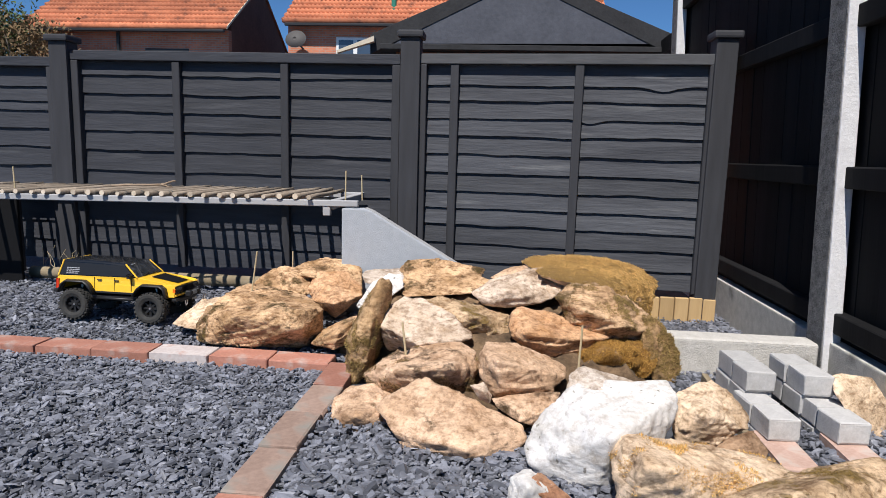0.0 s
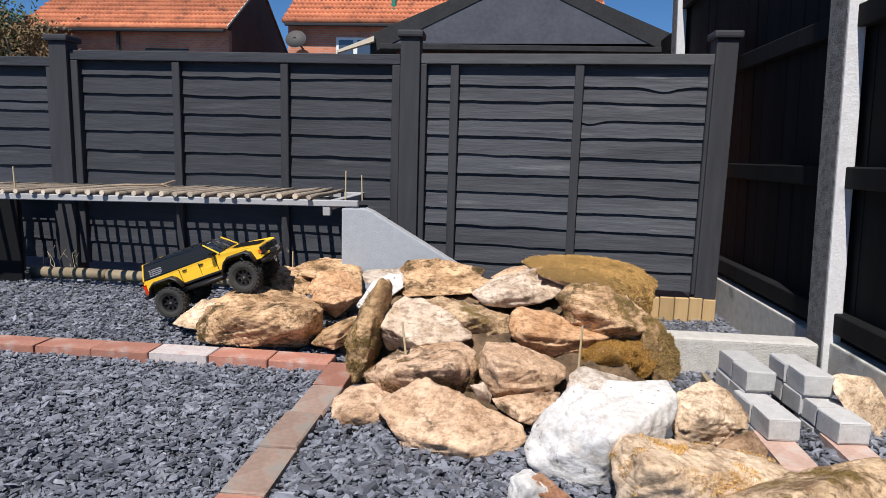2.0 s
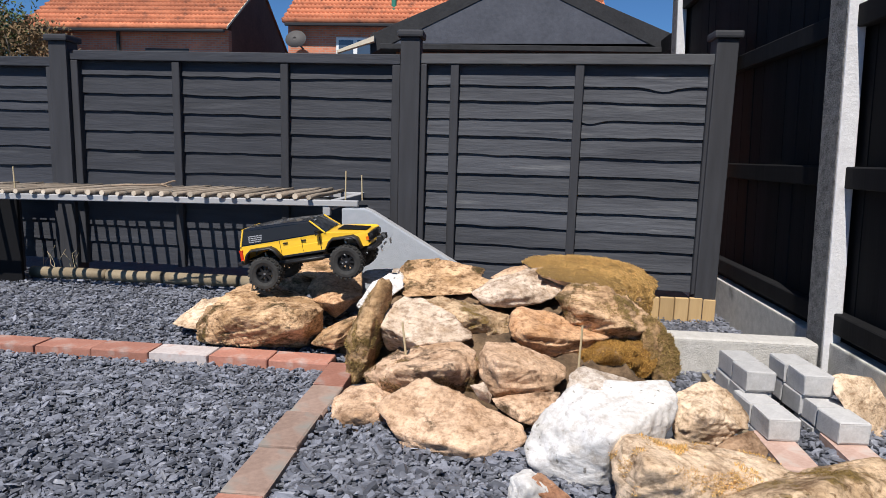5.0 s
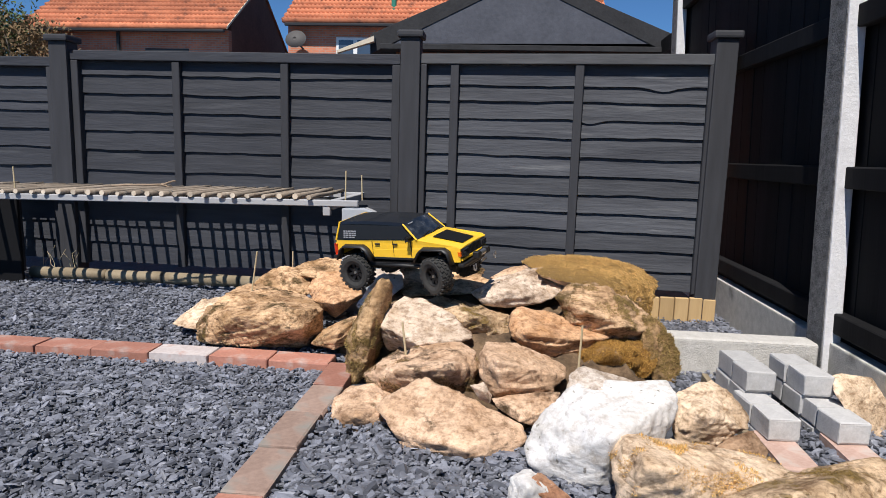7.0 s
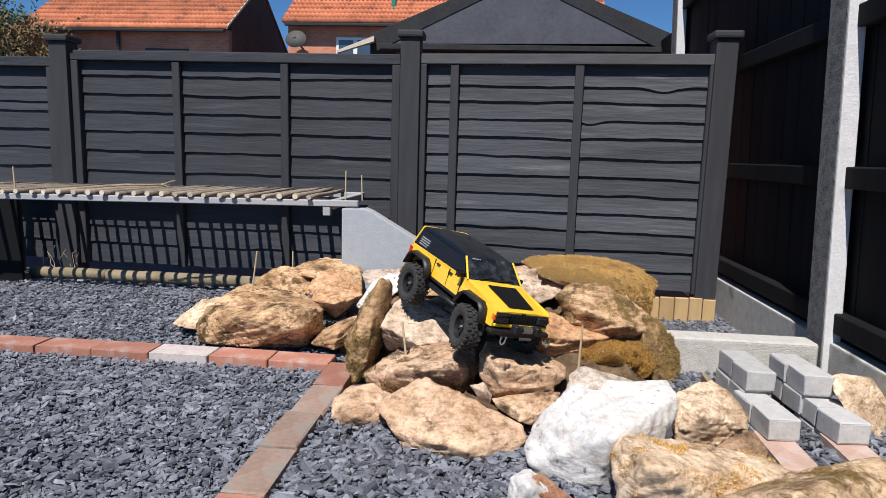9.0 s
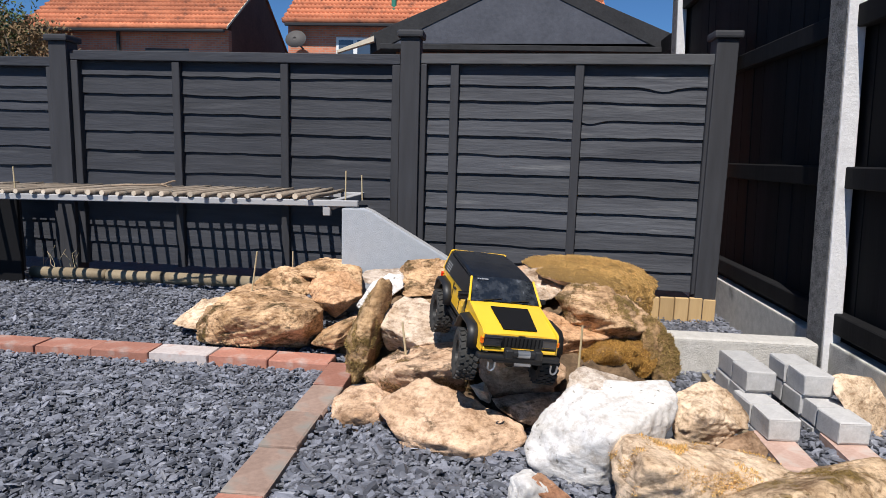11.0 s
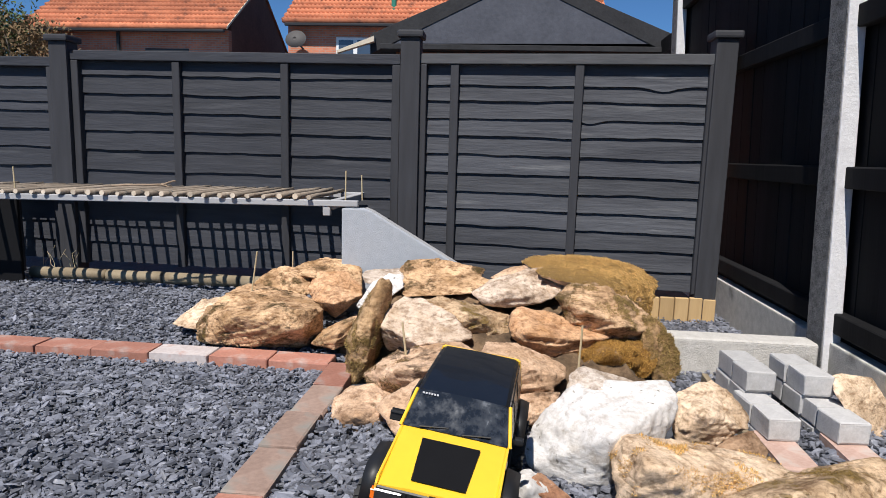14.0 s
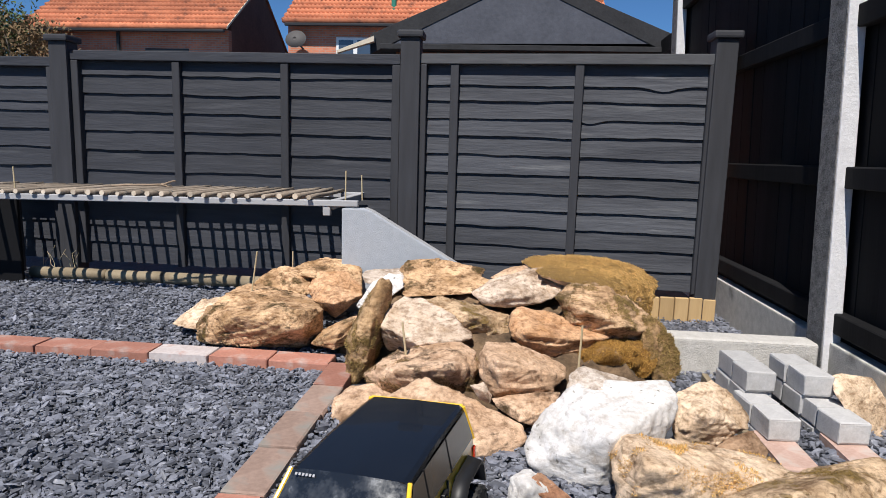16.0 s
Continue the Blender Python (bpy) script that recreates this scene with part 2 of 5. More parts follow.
STONES = {
    "umber": stone("rust_streaked_brown_sandstone", (0.306, 0.176, 0.0801), (0.667, 0.44, 0.263), (0.15, 0.075, 0.022), 0.6, (0.2, 0.125, 0.03), 0.55, (8, 14, 0), 0.0, None, 1.0, 0.52, 0.012),
    "tan": stone("tan_sandstone", *TAN, 0.35, (0.306, 0.183, 0.0672), 0.62, (0, 20, 0), 0.0, None, 1.0, 0.56, 0.01),
    "tanm": stone("tan_sandstone_with_dry_moss", *TAN, 0.35, (0.162, 0.0913, 0.0336), 0.56, (10, 0, 0), 0.0, None, 1.0, 0.55, 0.01),
    "orange": stone("orange_sandstone", (0.404, 0.211, 0.0953), (0.679, 0.421, 0.249), (0.28, 0.115, 0.04), 0.4, None, 0, (0, -25, 0), 0.0, None, 1.0, 0.54, 0.01),
    "pale": stone("pale_layered_sandstone", (0.425, 0.315, 0.227), (0.654, 0.523, 0.42), (0.3, 0.19, 0.1), 0.45, None, 0, (0, 35, 0), 0.0, None, 0.9, 0.58, 0.009),
    "pale2": stone("pale_cream_sandstone", (0.486, 0.343, 0.222), (0.739, 0.571, 0.419), (0.26, 0.165, 0.075), 0.4, None, 0, (0, 40, 20), 0.0, None, 1.0, 0.56, 0.01),
    "white": stone("white_limestone", (0.56, 0.53, 0.5), (0.7, 0.68, 0.67), (0.34, 0.28, 0.22), 0.13, None, 0, (0, 30, 0), 0, (0.22, 0.2, 0.17), 0.5, 0.53, 0.006),
    "white2": stone("off_white_limestone", (0.425, 0.34, 0.269), (0.629, 0.548, 0.487), (0.28, 0.19, 0.1), 0.35, None, 0, (0, 10, 0), 0.0, None, 0.9, 0.55),
    "moss": stone("sandstone_under_golden_moss", *TAN, 0.3, (0.527, 0.307, 0.084), 0.46, (0, 5, 0), 0.16),
    "moss2": stone("sandstone_with_olive_moss", (0.281, 0.166, 0.0756), (0.527, 0.349, 0.193), (0.17, 0.09, 0.035), 0.4, (0.25, 0.16, 0.04), 0.52, (0, 60, 0), 0.0),
    "moss3": stone("brown_sandstone_with_moss", (0.303, 0.179, 0.0862), (0.606, 0.403, 0.245), (0.14, 0.07, 0.025), 0.55, (0.24, 0.15, 0.04), 0.52, (0, 0, 0), 0.0),
    "mossd": stone("rusty_moss_on_sandstone", (0.255, 0.149, 0.0672), (0.425, 0.266, 0.134), (0.12, 0.06, 0.02), 0.2, (0.5, 0.25, 0.04), 0.36, (0, 0, 0), 0.0),
    "tanmoss": stone("cream_sandstone_with_moss_patch", (0.374, 0.249, 0.139), (0.629, 0.457, 0.302), (0.28, 0.16, 0.07), 0.6, (0.48, 0.3, 0.08), 0.55, (0, 20, 0), 0.05),
    "brown": stone("brown_ironstone", (0.2, 0.12, 0.07), (0.38, 0.25, 0.16), (0.12, 0.06, 0.03), 0.4),
    "earth": stone("packed_brown_earth", (0.07, 0.045, 0.025), (0.2, 0.13, 0.075), (0.04, 0.025, 0.012), 0.3),
    "red": stone("rust_red_ironstone", (0.3, 0.13, 0.07), (0.48, 0.27, 0.16), (0.2, 0.09, 0.04), 0.4),
}


def house_brick():
    m, t, b = nodes_of("red_house_brick", 0.9)
    v = stretched(t, (1, 1, 1), (90, 0, 0))
    k = t.nodes.new("ShaderNodeTexBrick")
    for socket, value in (("Color1", (0.68, 0.23, 0.12, 1)), ("Color2", (0.54, 0.165, 0.088, 1)), ("Mortar", (0.42, 0.3, 0.24, 1)),
                          ("Scale", 1.0), ("Mortar Size", 0.012), ("Brick Width", 0.225), ("Row Height", 0.075)):
        k.inputs[socket].default_value = value
    t.links.new(v, k.inputs["Vector"])
    c = mix_node(t, 1.0, k.outputs["Color"], ramp_node(t, noise_node(t, v, 1.3, 4.0), [(0.3, (0.8,) * 3), (0.7, (1.15,) * 3)]), "MULTIPLY")
    t.links.new(c, b.inputs["Base Color"])
    return m


HOUSE_BRICK = house_brick()
# house brick taken darker, putting the shade of the gable ends into the colour
GABLE_BRICK = grained("gable_brick_darkened_for_shade", (0.11, 0.045, 0.032), (0.2, 0.085, 0.058), 9.0, 0.9)
CAR_YELLOW = plain("yellow_car_paint", (0.93, 0.55, 0.035), 0.28, 0.0, 0.6, 0.03)
CAR_BLACK = plain("satin_black_roof_film", (0.008, 0.009, 0.011), 0.27, 0.0, 0.25, 0.1)
CAR_SIDE = plain("black_window_film", (0.01, 0.01, 0.011), 0.4)
CAR_MATT = plain("matt_black_decal", (0.008, 0.008, 0.009), 0.75)
CAR_MATT.node_tree.nodes["Principled BSDF"].inputs["Specular IOR Level"].default_value = 0.12
CAR_TRIM = plain("black_moulded_trim", (0.013, 0.013, 0.014), 0.5)
TYRE = grained("dusty_rubber", (0.014, 0.014, 0.014), (0.05, 0.048, 0.045), 60.0, 0.85, 0.3, 0.001)
STEEL = plain("satin_steel", (0.5, 0.5, 0.5), 0.35, 0.9)
def glass_with_reflections():
    m, t, b = nodes_of("tinted_screen_with_painted_reflections", 0.1)
    v = stretched(t, (1, 1, 1))
    cloud = noise_node(t, v, 32.0, 6.0, 0.7)
    # pale patches in the base colour stand in for reflections on the glass
    t.links.new(ramp_node(t, cloud, [(0.45, (0.012, 0.015, 0.02)), (0.62, (0.04, 0.045, 0.053)), (0.8, (0.16, 0.17, 0.19))]), b.inputs["Base Color"])
    t.links.new(ramp_node(t, cloud, [(0.4, (0.07,) * 3), (0.7, (0.3,) * 3)]), b.inputs["Roughness"])
    b.inputs["Coat Weight"].default_value, b.inputs["Coat Roughness"].default_value = 0.6, 0.05
    return m


CAR_GLASS = glass_with_reflections()
SIDE_GLASS = glossy("grey_side_window", (0.045, 0.043, 0.04), 0.22, 0.0, 0.25)
LAMP_GLASS = glossy("headlamp_lens", (0.025, 0.025, 0.027), 0.2, 0.4)
ORANGE_LENS = plain("orange_marker_lens", (0.8, 0.16, 0.01), 0.25)
RED_LENS = plain("red_tail_lens", (0.6, 0.04, 0.01), 0.25)
WHITE_INK = plain("white_sticker", (0.32, 0.32, 0.34), 0.5)


# ---- mesh helpers ----
def mesh_of(name, bm, material, smooth=False):
    d = bpy.data.meshes.new(name)
    bmesh.ops.recalc_face_normals(bm, faces=bm.faces[:])
    bm.to_mesh(d)
    bm.free()
    d.materials.append(material)
    if smooth:
        d.shade_smooth()
    return d


def part(name, bm, material, parent=None, label="", smooth=False):
    ob = new(name, mesh_of(name, bm, material, smooth))
    ob.parent = parent
    return tagged(ob, label)


def thing(name, m, label, category, group="", kind=""):
    ob = new(name)
    ob.matrix_world = m
    ob.empty_display_size = 0.05
    return tagged(ob, label, category, group, kind)


def boxed(bm, lo, hi, bevel=0.0, segments=1, m=None):
    """Adds a box, with worn edges if bevel is given."""
    made = bmesh.ops.create_cube(bm, size=1.0)["verts"]
    size, mid = Vector(hi) - Vector(lo), (Vector(hi) + Vector(lo)) / 2
    for v in made:
        v.co = Vector((v.co.x * size.x, v.co.y * size.y, v.co.z * size.z)) + mid
        if m:
            v.co = m @ v.co
    if bevel:
        edges = {e for v in made for e in v.link_edges}
        bmesh.ops.bevel(bm, geom=list(edges), offset=bevel, segments=segments, affect="EDGES", profile=0.6)
    return bm


def box(lo, hi, bevel=0.0, segments=1, m=None):
    return boxed(bmesh.new(), lo, hi, bevel, segments, m)


def rod(bm, a, b, r, r2=None, sides=10, wobble=0.0):
    """Adds a rod from a to b."""
    a, b = Vector(a), Vector(b)
    turn = (b - a).to_track_quat("Z", "Y").to_matrix()
    rings = []
    steps = 4 if wobble else 1
    for s in range(steps + 1):
        f = s / steps
        c = a.lerp(b, f) + Vector((random.uniform(-1, 1), random.uniform(-1, 1), random.uniform(-1, 1))) * wobble * (0 < s < steps)
        q = r + ((r2 if r2 is not None else r) - r) * f
        q *= 1 + random.uniform(-wobble, wobble) * 8
        rings.append([bm.verts.new(c + turn @ Vector((q * math.cos(k * math.tau / sides), q * math.sin(k * math.tau / sides), 0))) for k in range(sides)])
    for u, w in zip(rings, rings[1:]):
        for k in range(sides):
            bm.faces.new((u[k], u[(k + 1) % sides], w[(k + 1) % sides], w[k]))
    bm.faces.new(rings[0][::-1])
    bm.faces.new(rings[-1])
    return bm


def prism(bm, outline, axis, lo, hi, bevel=0.0):
    """Adds a plate: an outline of 2D points, pushed along an axis (0 x, 1 y, 2 z) from lo to hi."""
    def at(p, d):
        q = list(p)
        q.insert(axis, d)
        return q
    u, w = [bm.verts.new(at(p, lo)) for p in outline], [bm.verts.new(at(p, hi)) for p in outline]
    n = len(outline)
    faces = [bm.faces.new(u[::-1]), bm.faces.new(w)]
    faces += [bm.faces.new((u[k], u[(k + 1) % n], w[(k + 1) % n], w[k])) for k in range(n)]
    if bevel:
        bmesh.ops.recalc_face_normals(bm, faces=faces)
        bmesh.ops.bevel(bm, geom=list({e for f in faces for e in f.edges}), offset=bevel, segments=2, affect="EDGES", profile=0.6)
    return bm


def loft(bm, rings, closed=True, caps=True):
    rows = [[bm.verts.new(p) for p in r] for r in rings]
    n = len(rows[0])
    for u, w in zip(rows, rows[1:]):
        for k in range(n if closed else n - 1):
            bm.faces.new((u[k], u[(k + 1) % n], w[(k + 1) % n], w[k]))
    if caps and closed:
        bm.faces.new(rows[0][::-1])
        bm.faces.new(rows[-1])
    return bm


# ---- ground ----
def ground_height(x, y):
    """The gravel lies level, dips behind the low concrete wall, and is bare outside the yard."""
    z = -0.022
    if x < -0.54 and y < 1.95:
        z -= 0.015
    if x > 0.45 and y > 2.15:
        z -= 0.085 * min(1, (y - 2.15) / 0.9) * min(1, (x - 0.45) / 0.15)
    if -0.44 < x < 0.3 and y < 1.35:
        z += 0.045 * min(1, (1.35 - y) / 0.25) * min(1, (x + 0.44) / 0.08)
    return z


def ground():
    bm = bmesh.new()
    xs = [-900, -60, -12, -4] + [-2.6 + 0.1 * k for k in range(39)] + [1.25, 4, 12, 60, 900]
    ys = [-900, -60, -8, -1.5] + [0.1 * k for k in range(35)] + [3.5, 5, 9, 20, 60, 900]
    grid = [[bm.verts.new((x, y, ground_height(x, y) - 0.012 + 0.006 * noise.noise((x * 9, y * 9, 0)))) for x in xs] for y in ys]
    for r, s in zip(grid, grid[1:]):
        for k in range(len(xs) - 1):
            bm.faces.new((r[k], r[k + 1], s[k + 1], s[k]))
    ob = part("ground", bm, SOIL, None, "dark bed of broken slate under the yard", True)
    tagged(ob, "", "ground", "", "structure")


def slate_chips(name, spots, label):
    """Flat broken chips of slate, lying and leaning on one another. spots: (x0, x1, y0, y1, count, size, lift)."""
    rng = np.random.default_rng(5)
    all_v, all_f, n0 = [], [], 0
    for x0, x1, y0, y1, count, size, lift in spots:
        n = count
        c = np.stack([rng.uniform(x0, x1, n), rng.uniform(y0, y1, n)], 1)
        zz = np.array([ground_height(a, b) for a, b in c]) + rng.uniform(-0.012, 0.012, n) + lift
        length = size * rng.lognormal(0, 0.34, n)
        wide = length * rng.uniform(0.28, 0.62, n)
        thick = length * rng.uniform(0.09, 0.22, n)
        k = 6
        ang = (np.arange(k)[None] + rng.uniform(-0.36, 0.36, (n, k))) * (2 * np.pi / k)
        rad = rng.uniform(0.65, 1.1, (n, k))
        px, py = np.cos(ang) * rad * length[:, None] / 2, np.sin(ang) * rad * wide[:, None] / 2
        shrink = rng.uniform(0.72, 0.98, (n, 1))
        top = np.stack([px * shrink, py * shrink, np.repeat(thick[:, None] / 2, k, 1) * rng.uniform(0.6, 1.3, (n, k))], -1)
        low = np.stack([px, py, np.repeat(-thick[:, None] / 2, k, 1)], -1)
        p = np.concatenate([top, low], 1)
        yaw, tx, ty = rng.uniform(0, 2 * np.pi, n), rng.normal(0, 0.2, n), rng.normal(0, 0.2, n)
        cx, sx, cy, sy, cz, sz = np.cos(tx), np.sin(tx), np.cos(ty), np.sin(ty), np.cos(yaw), np.sin(yaw)
        zero, one = np.zeros(n), np.ones(n)
        rx = np.array([[one, zero, zero], [zero, cx, -sx], [zero, sx, cx]]).transpose(2, 0, 1)
        ry = np.array([[cy, zero, sy], [zero, one, zero], [-sy, zero, cy]]).transpose(2, 0, 1)
        rz = np.array([[cz, -sz, zero], [sz, cz, zero], [zero, zero, one]]).transpose(2, 0, 1)
        p = np.einsum("nij,nkj->nki", rx @ ry @ rz, p) + np.concatenate([c, zz[:, None]], 1)[:, None]
        all_v.append(p.reshape(-1, 3))
        base = n0 + 12 * np.arange(n)[:, None]
        n0 += 12 * n
        fans = [(0, a, a + 1) for a in range(1, 5)]
        sides = [(a, 6 + a, 6 + (a + 1) % 6) for a in range(6)] + [(a, 6 + (a + 1) % 6, (a + 1) % 6) for a in range(6)]
        all_f.append((base[:, :, None] + np.array(fans + sides)[None]).reshape(-1, 3))
    v, f = np.concatenate(all_v), np.concatenate(all_f)
    d = bpy.data.meshes.new(name)
    d.from_pydata(v.tolist(), [], f.tolist())
    d.materials.append(SLATE)
    tagged(new(name, d), label, "gravel", "", "stuff")


ground()
slate_chips("slate_gravel", [(-1.75, -0.53, 0.85, 1.94, 25000, 0.0215, 0.0), (-0.46, 0.35, 0.85, 1.7, 9500, 0.024, 0.0),
                             (-2.7, -0.2, 2.03, 3.05, 23000, 0.023, 0.0), (0.5, 1.13, 1.3, 2.12, 3600, 0.025, 0.0),
                             (0.35, 1.13, 2.2, 3.33, 5000, 0.026, 0.0), (-2.7, -1.6, 0.85, 2.0, 8000, 0.025, 0.0),
                             (-2.7, 1.1, -0.6, 0.85, 16000, 0.028, 0.0), (0.35, 1.1, 0.85, 1.35, 2500, 0.026, 0.0)],
            "loose blue-grey slate chippings covering the yard")


# ---- brick edging ----
def paver(length, width, height, seed):
    """A block paver with chamfered, slightly chipped edges; its top at z 0."""
    rng = random.Random(seed)
    bm = box((-length / 2, -width / 2, -height), (length / 2, width / 2, 0), 0.005, 2)
    for v in bm.verts:
        v.co += Vector((rng.uniform(-1, 1), rng.uniform(-1, 1), rng.uniform(-1, 1))) * 0.0012
    return bm


def edging():
    row = thing("brick_edging", pose(-0.5, 1.985, 0), "row of red block pavers edging the slate bed", "edging")
    shapes = [mesh_of("brick", paver(0.2, 0.1, 0.06, s), RED_BRICK) for s in range(3)]
    pale = mesh_of("brick", paver(0.2, 0.1, 0.06, 7), PALE_BRICK)
    rng = random.Random(3)
    x = -0.645
    for k in range(11):
        b = new("brick", pale if k == 2 else shapes[k % 3])
        b.parent = row
        b.matrix_local = pose(x + 0.5, 0.0 + rng.uniform(-0.004, 0.004), -0.004 + rng.uniform(-0.003, 0.003), 0, 0, rng.uniform(-1, 1))
        x -= 0.205
    strip = thing("brick_edging", pose(-0.495, 1.4, 0), "worn brown and red pavers laid end to end", "edging")
    worn = [mesh_of("brick", paver(0.2, 0.094, 0.06, s + 20), m) for s, m in enumerate((RED_BRICK, WORN_BRICK, WORN_BRICK, WORN_BRICK, RED_BRICK))]
    y = 1.845
    for k in range(8):
        b = new("brick", worn[min(k, 4)] if k < 6 else worn[4])
        b.parent = strip
        b.matrix_local = pose(rng.uniform(-0.003, 0.003), y - 1.4, rng.uniform(-0.004, 0.001), 0, 0, 90 + rng.uniform(-1, 1))
        y -= 0.2035


edging()


# ---- fences ----
FENCE_Y = 3.335


def lap_board(x0, x1, low, high, seed, knot=0.0):
    """A waney-edged lap board: thin at the top, its wavy lower edge standing proud."""
    rng = random.Random(seed)
    bm = bmesh.new()
    n = 44
    rows = []
    for k in range(n + 1):
        f = k / n
        x = x0 + (x1 - x0) * f
        w = 0.009 * noise.noise((x * 2.1, seed * 3.7, 0)) + 0.006 * noise.noise((x * 6, seed, 5)) + 0.003 * noise.noise((x * 19, seed, 7))
        if knot:
            w -= 0.022 * math.exp(-((f - knot) / 0.045) ** 2)
        bow = 0.004 * noise.noise((x * 1.6, seed, 9))
        lo = low + w
        rows.append([(x, -0.016 + bow, lo), (x, -0.0145 + bow, lo + 0.01), (x, -0.003 + bow * 0.4, high + 0.014), (x, 0.004 + bow * 0.4, high + 0.014), (x, -0.004 + bow, lo)])
    return loft(bm, rows)


def lap_panel(x0, x1, top, lines, battens, bottom, seed, knots=(), turn=0.0):
    """A lap fence panel: boards between a top rail and battens."""
    panel = thing("lap_fence", pose(x0, FENCE_Y, 0, 0, 0, turn), "charcoal-painted waney lap fence panel", "fence panel", "back fence")
    w = x1 - x0
    edges = [top - 0.05] + list(lines) + [bottom]
    for k, (high, low) in enumerate(zip(edges, edges[1:])):
        part("board", lap_board(0.02, w - 0.02, low, high, seed * 20 + k, dict(knots).get(k, 0.0)), WORN_SUNLIT_FENCE if turn else FENCE, panel)
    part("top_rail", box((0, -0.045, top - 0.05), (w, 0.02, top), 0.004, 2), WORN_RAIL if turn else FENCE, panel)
    for k, b in enumerate([0.02, *battens, w - 0.02]):
        edge = k in (0, len(battens) + 1)
        part("batten", box((b - 0.021, -0.044 if edge else -0.04, bottom - 0.01), (b + 0.021, 0.02, top - 0.05 - 0.002), 0.003, 1), FENCE_POST, panel)
    return panel


def fence_post(x, top, y=FENCE_Y, width=0.1, depth=0.1):
    post = thing("fence_post", pose(x, y, 0), "charcoal timber fence post with a flat cap", "fence post", "back fence")
    bm = box((-width / 2, -0.07, -0.15), (width / 2, -0.07 + depth, top), 0.006, 2)
    part("shaft", bm, FENCE_POST, post)
    part("cap", box((-width / 2 - 0.016, -0.086, top), (width / 2 + 0.016, -0.054 + depth, top + 0.035), 0.01, 2), FENCE_POST, post)


lap_panel(-4.3, -2.445, 1.137, (0.986, 0.91, 0.853, 0.761, 0.658, 0.559, 0.452, 0.35, 0.25, 0.15), (0.62, 1.24), 0.04, 1)
lap_panel(-2.345, -0.555, 1.174, (1.051, 0.954, 0.857, 0.759, 0.651, 0.542, 0.44, 0.34, 0.24, 0.14), (0.588, 1.18), 0.03, 2)
lap_panel(-0.455, 0.99, 1.18, (1.028, 0.953, 0.868, 0.779, 0.683, 0.587, 0.496, 0.406, 0.315, 0.222, 0.127), (0.185, 0.803), 0.035, 3, ((0, 0.84), (2, 0.6)), -4.4)
for px, pt, py in ((-2.395, 1.215, FENCE_Y), (-0.5, 1.255, FENCE_Y), (1.006, 1.248, 3.235), (-4.35, 1.2, FENCE_Y)):
    fence_post(px, pt, py)


def timber_strip():
    s = thing("timber_edging", pose(0.88, 3.17, -0.09), "short upright pale timber offcuts under the fence", "edging")
    rng = random.Random(8)
    x = -0.36
    while x < 0.13:
        w = rng.uniform(0.062, 0.078)
        part("plank", box((x, -0.012, -0.03), (x + w - 0.004, 0.012, 0.1 + rng.uniform(-0.004, 0.004)), 0.003), NEW_TIMBER, s)
        x += w


timber_strip()


def side_fence():
    """The tall boarded fence down the side, with concrete gravel boards and posts."""
    X, LEAN = 1.135, -2.2
    bays = [(0.1, 2.3), (2.303, 4.37), (4.373, 6.2)]
    rng = random.Random(4)
    for y0, y1 in bays:
        f = thing("board_fence", pose(X + 0.02, y0, 0, 0, LEAN, 0), "tall dark-stained vertical board fence panel, shade in its colour", "fence panel", "side fence")
        y, tall = 0.0, 1.56 if y0 > 4 else 1.82
        while y < y1 - y0 - 0.02:
            w = min(rng.uniform(0.115, 0.125), y1 - y0 - y)
            gap = 0.011 if y0 > 2 and any(abs(y0 + y + w - g) < 0.06 for g in (2.7, 3.12)) else 0.001
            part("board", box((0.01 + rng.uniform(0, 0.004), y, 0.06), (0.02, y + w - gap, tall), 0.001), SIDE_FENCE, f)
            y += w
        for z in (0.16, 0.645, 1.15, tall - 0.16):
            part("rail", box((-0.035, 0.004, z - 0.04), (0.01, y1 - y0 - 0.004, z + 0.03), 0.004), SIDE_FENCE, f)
        g = thing("gravel_board", pose(X, y0, 0, 0, LEAN, 0), "rough concrete gravel board under the fence", "gravel board", "side fence")
        part("slab", box((-0.022, 0.003, -0.28), (0.028, y1 - y0 - 0.003, 0.088), 0.006, 2), CONCRETE, g)
    for y, low in ((2.235, -0.3), (4.31, -0.3), (0.04, -0.3)):
        p = thing("concrete_post", pose(X - 0.012, y, 0, 0, LEAN, 0), "weathered slotted concrete fence post", "fence post", "side fence")
        part("shaft", prism(bmesh.new(), [(-0.03, -0.055), (0.025, -0.055), (0.025, -0.02), (0.01, -0.02), (0.01, 0.02), (0.025, 0.02), (0.025, 0.062), (-0.03, 0.062)], 2, low, 1.95, 0.005), POST_CONCRETE, p)
        part("rough_face", box((-0.034, -0.05, low), (-0.0302, 0.06, 1.945), 0.001), AGGREGATE, p, "rough exposed aggregate face")


side_fence()


def low_wall():
    w = thing("concrete_edging", pose(0.79, 2.155, 0), "low pale concrete kerb slab on edge", "kerb")
    bm = box((-0.26, -0.045, -0.06), (0.255, 0.05, 0.098), 0.012, 3)
    part("slab", bm, KERB, w)


low_wall()


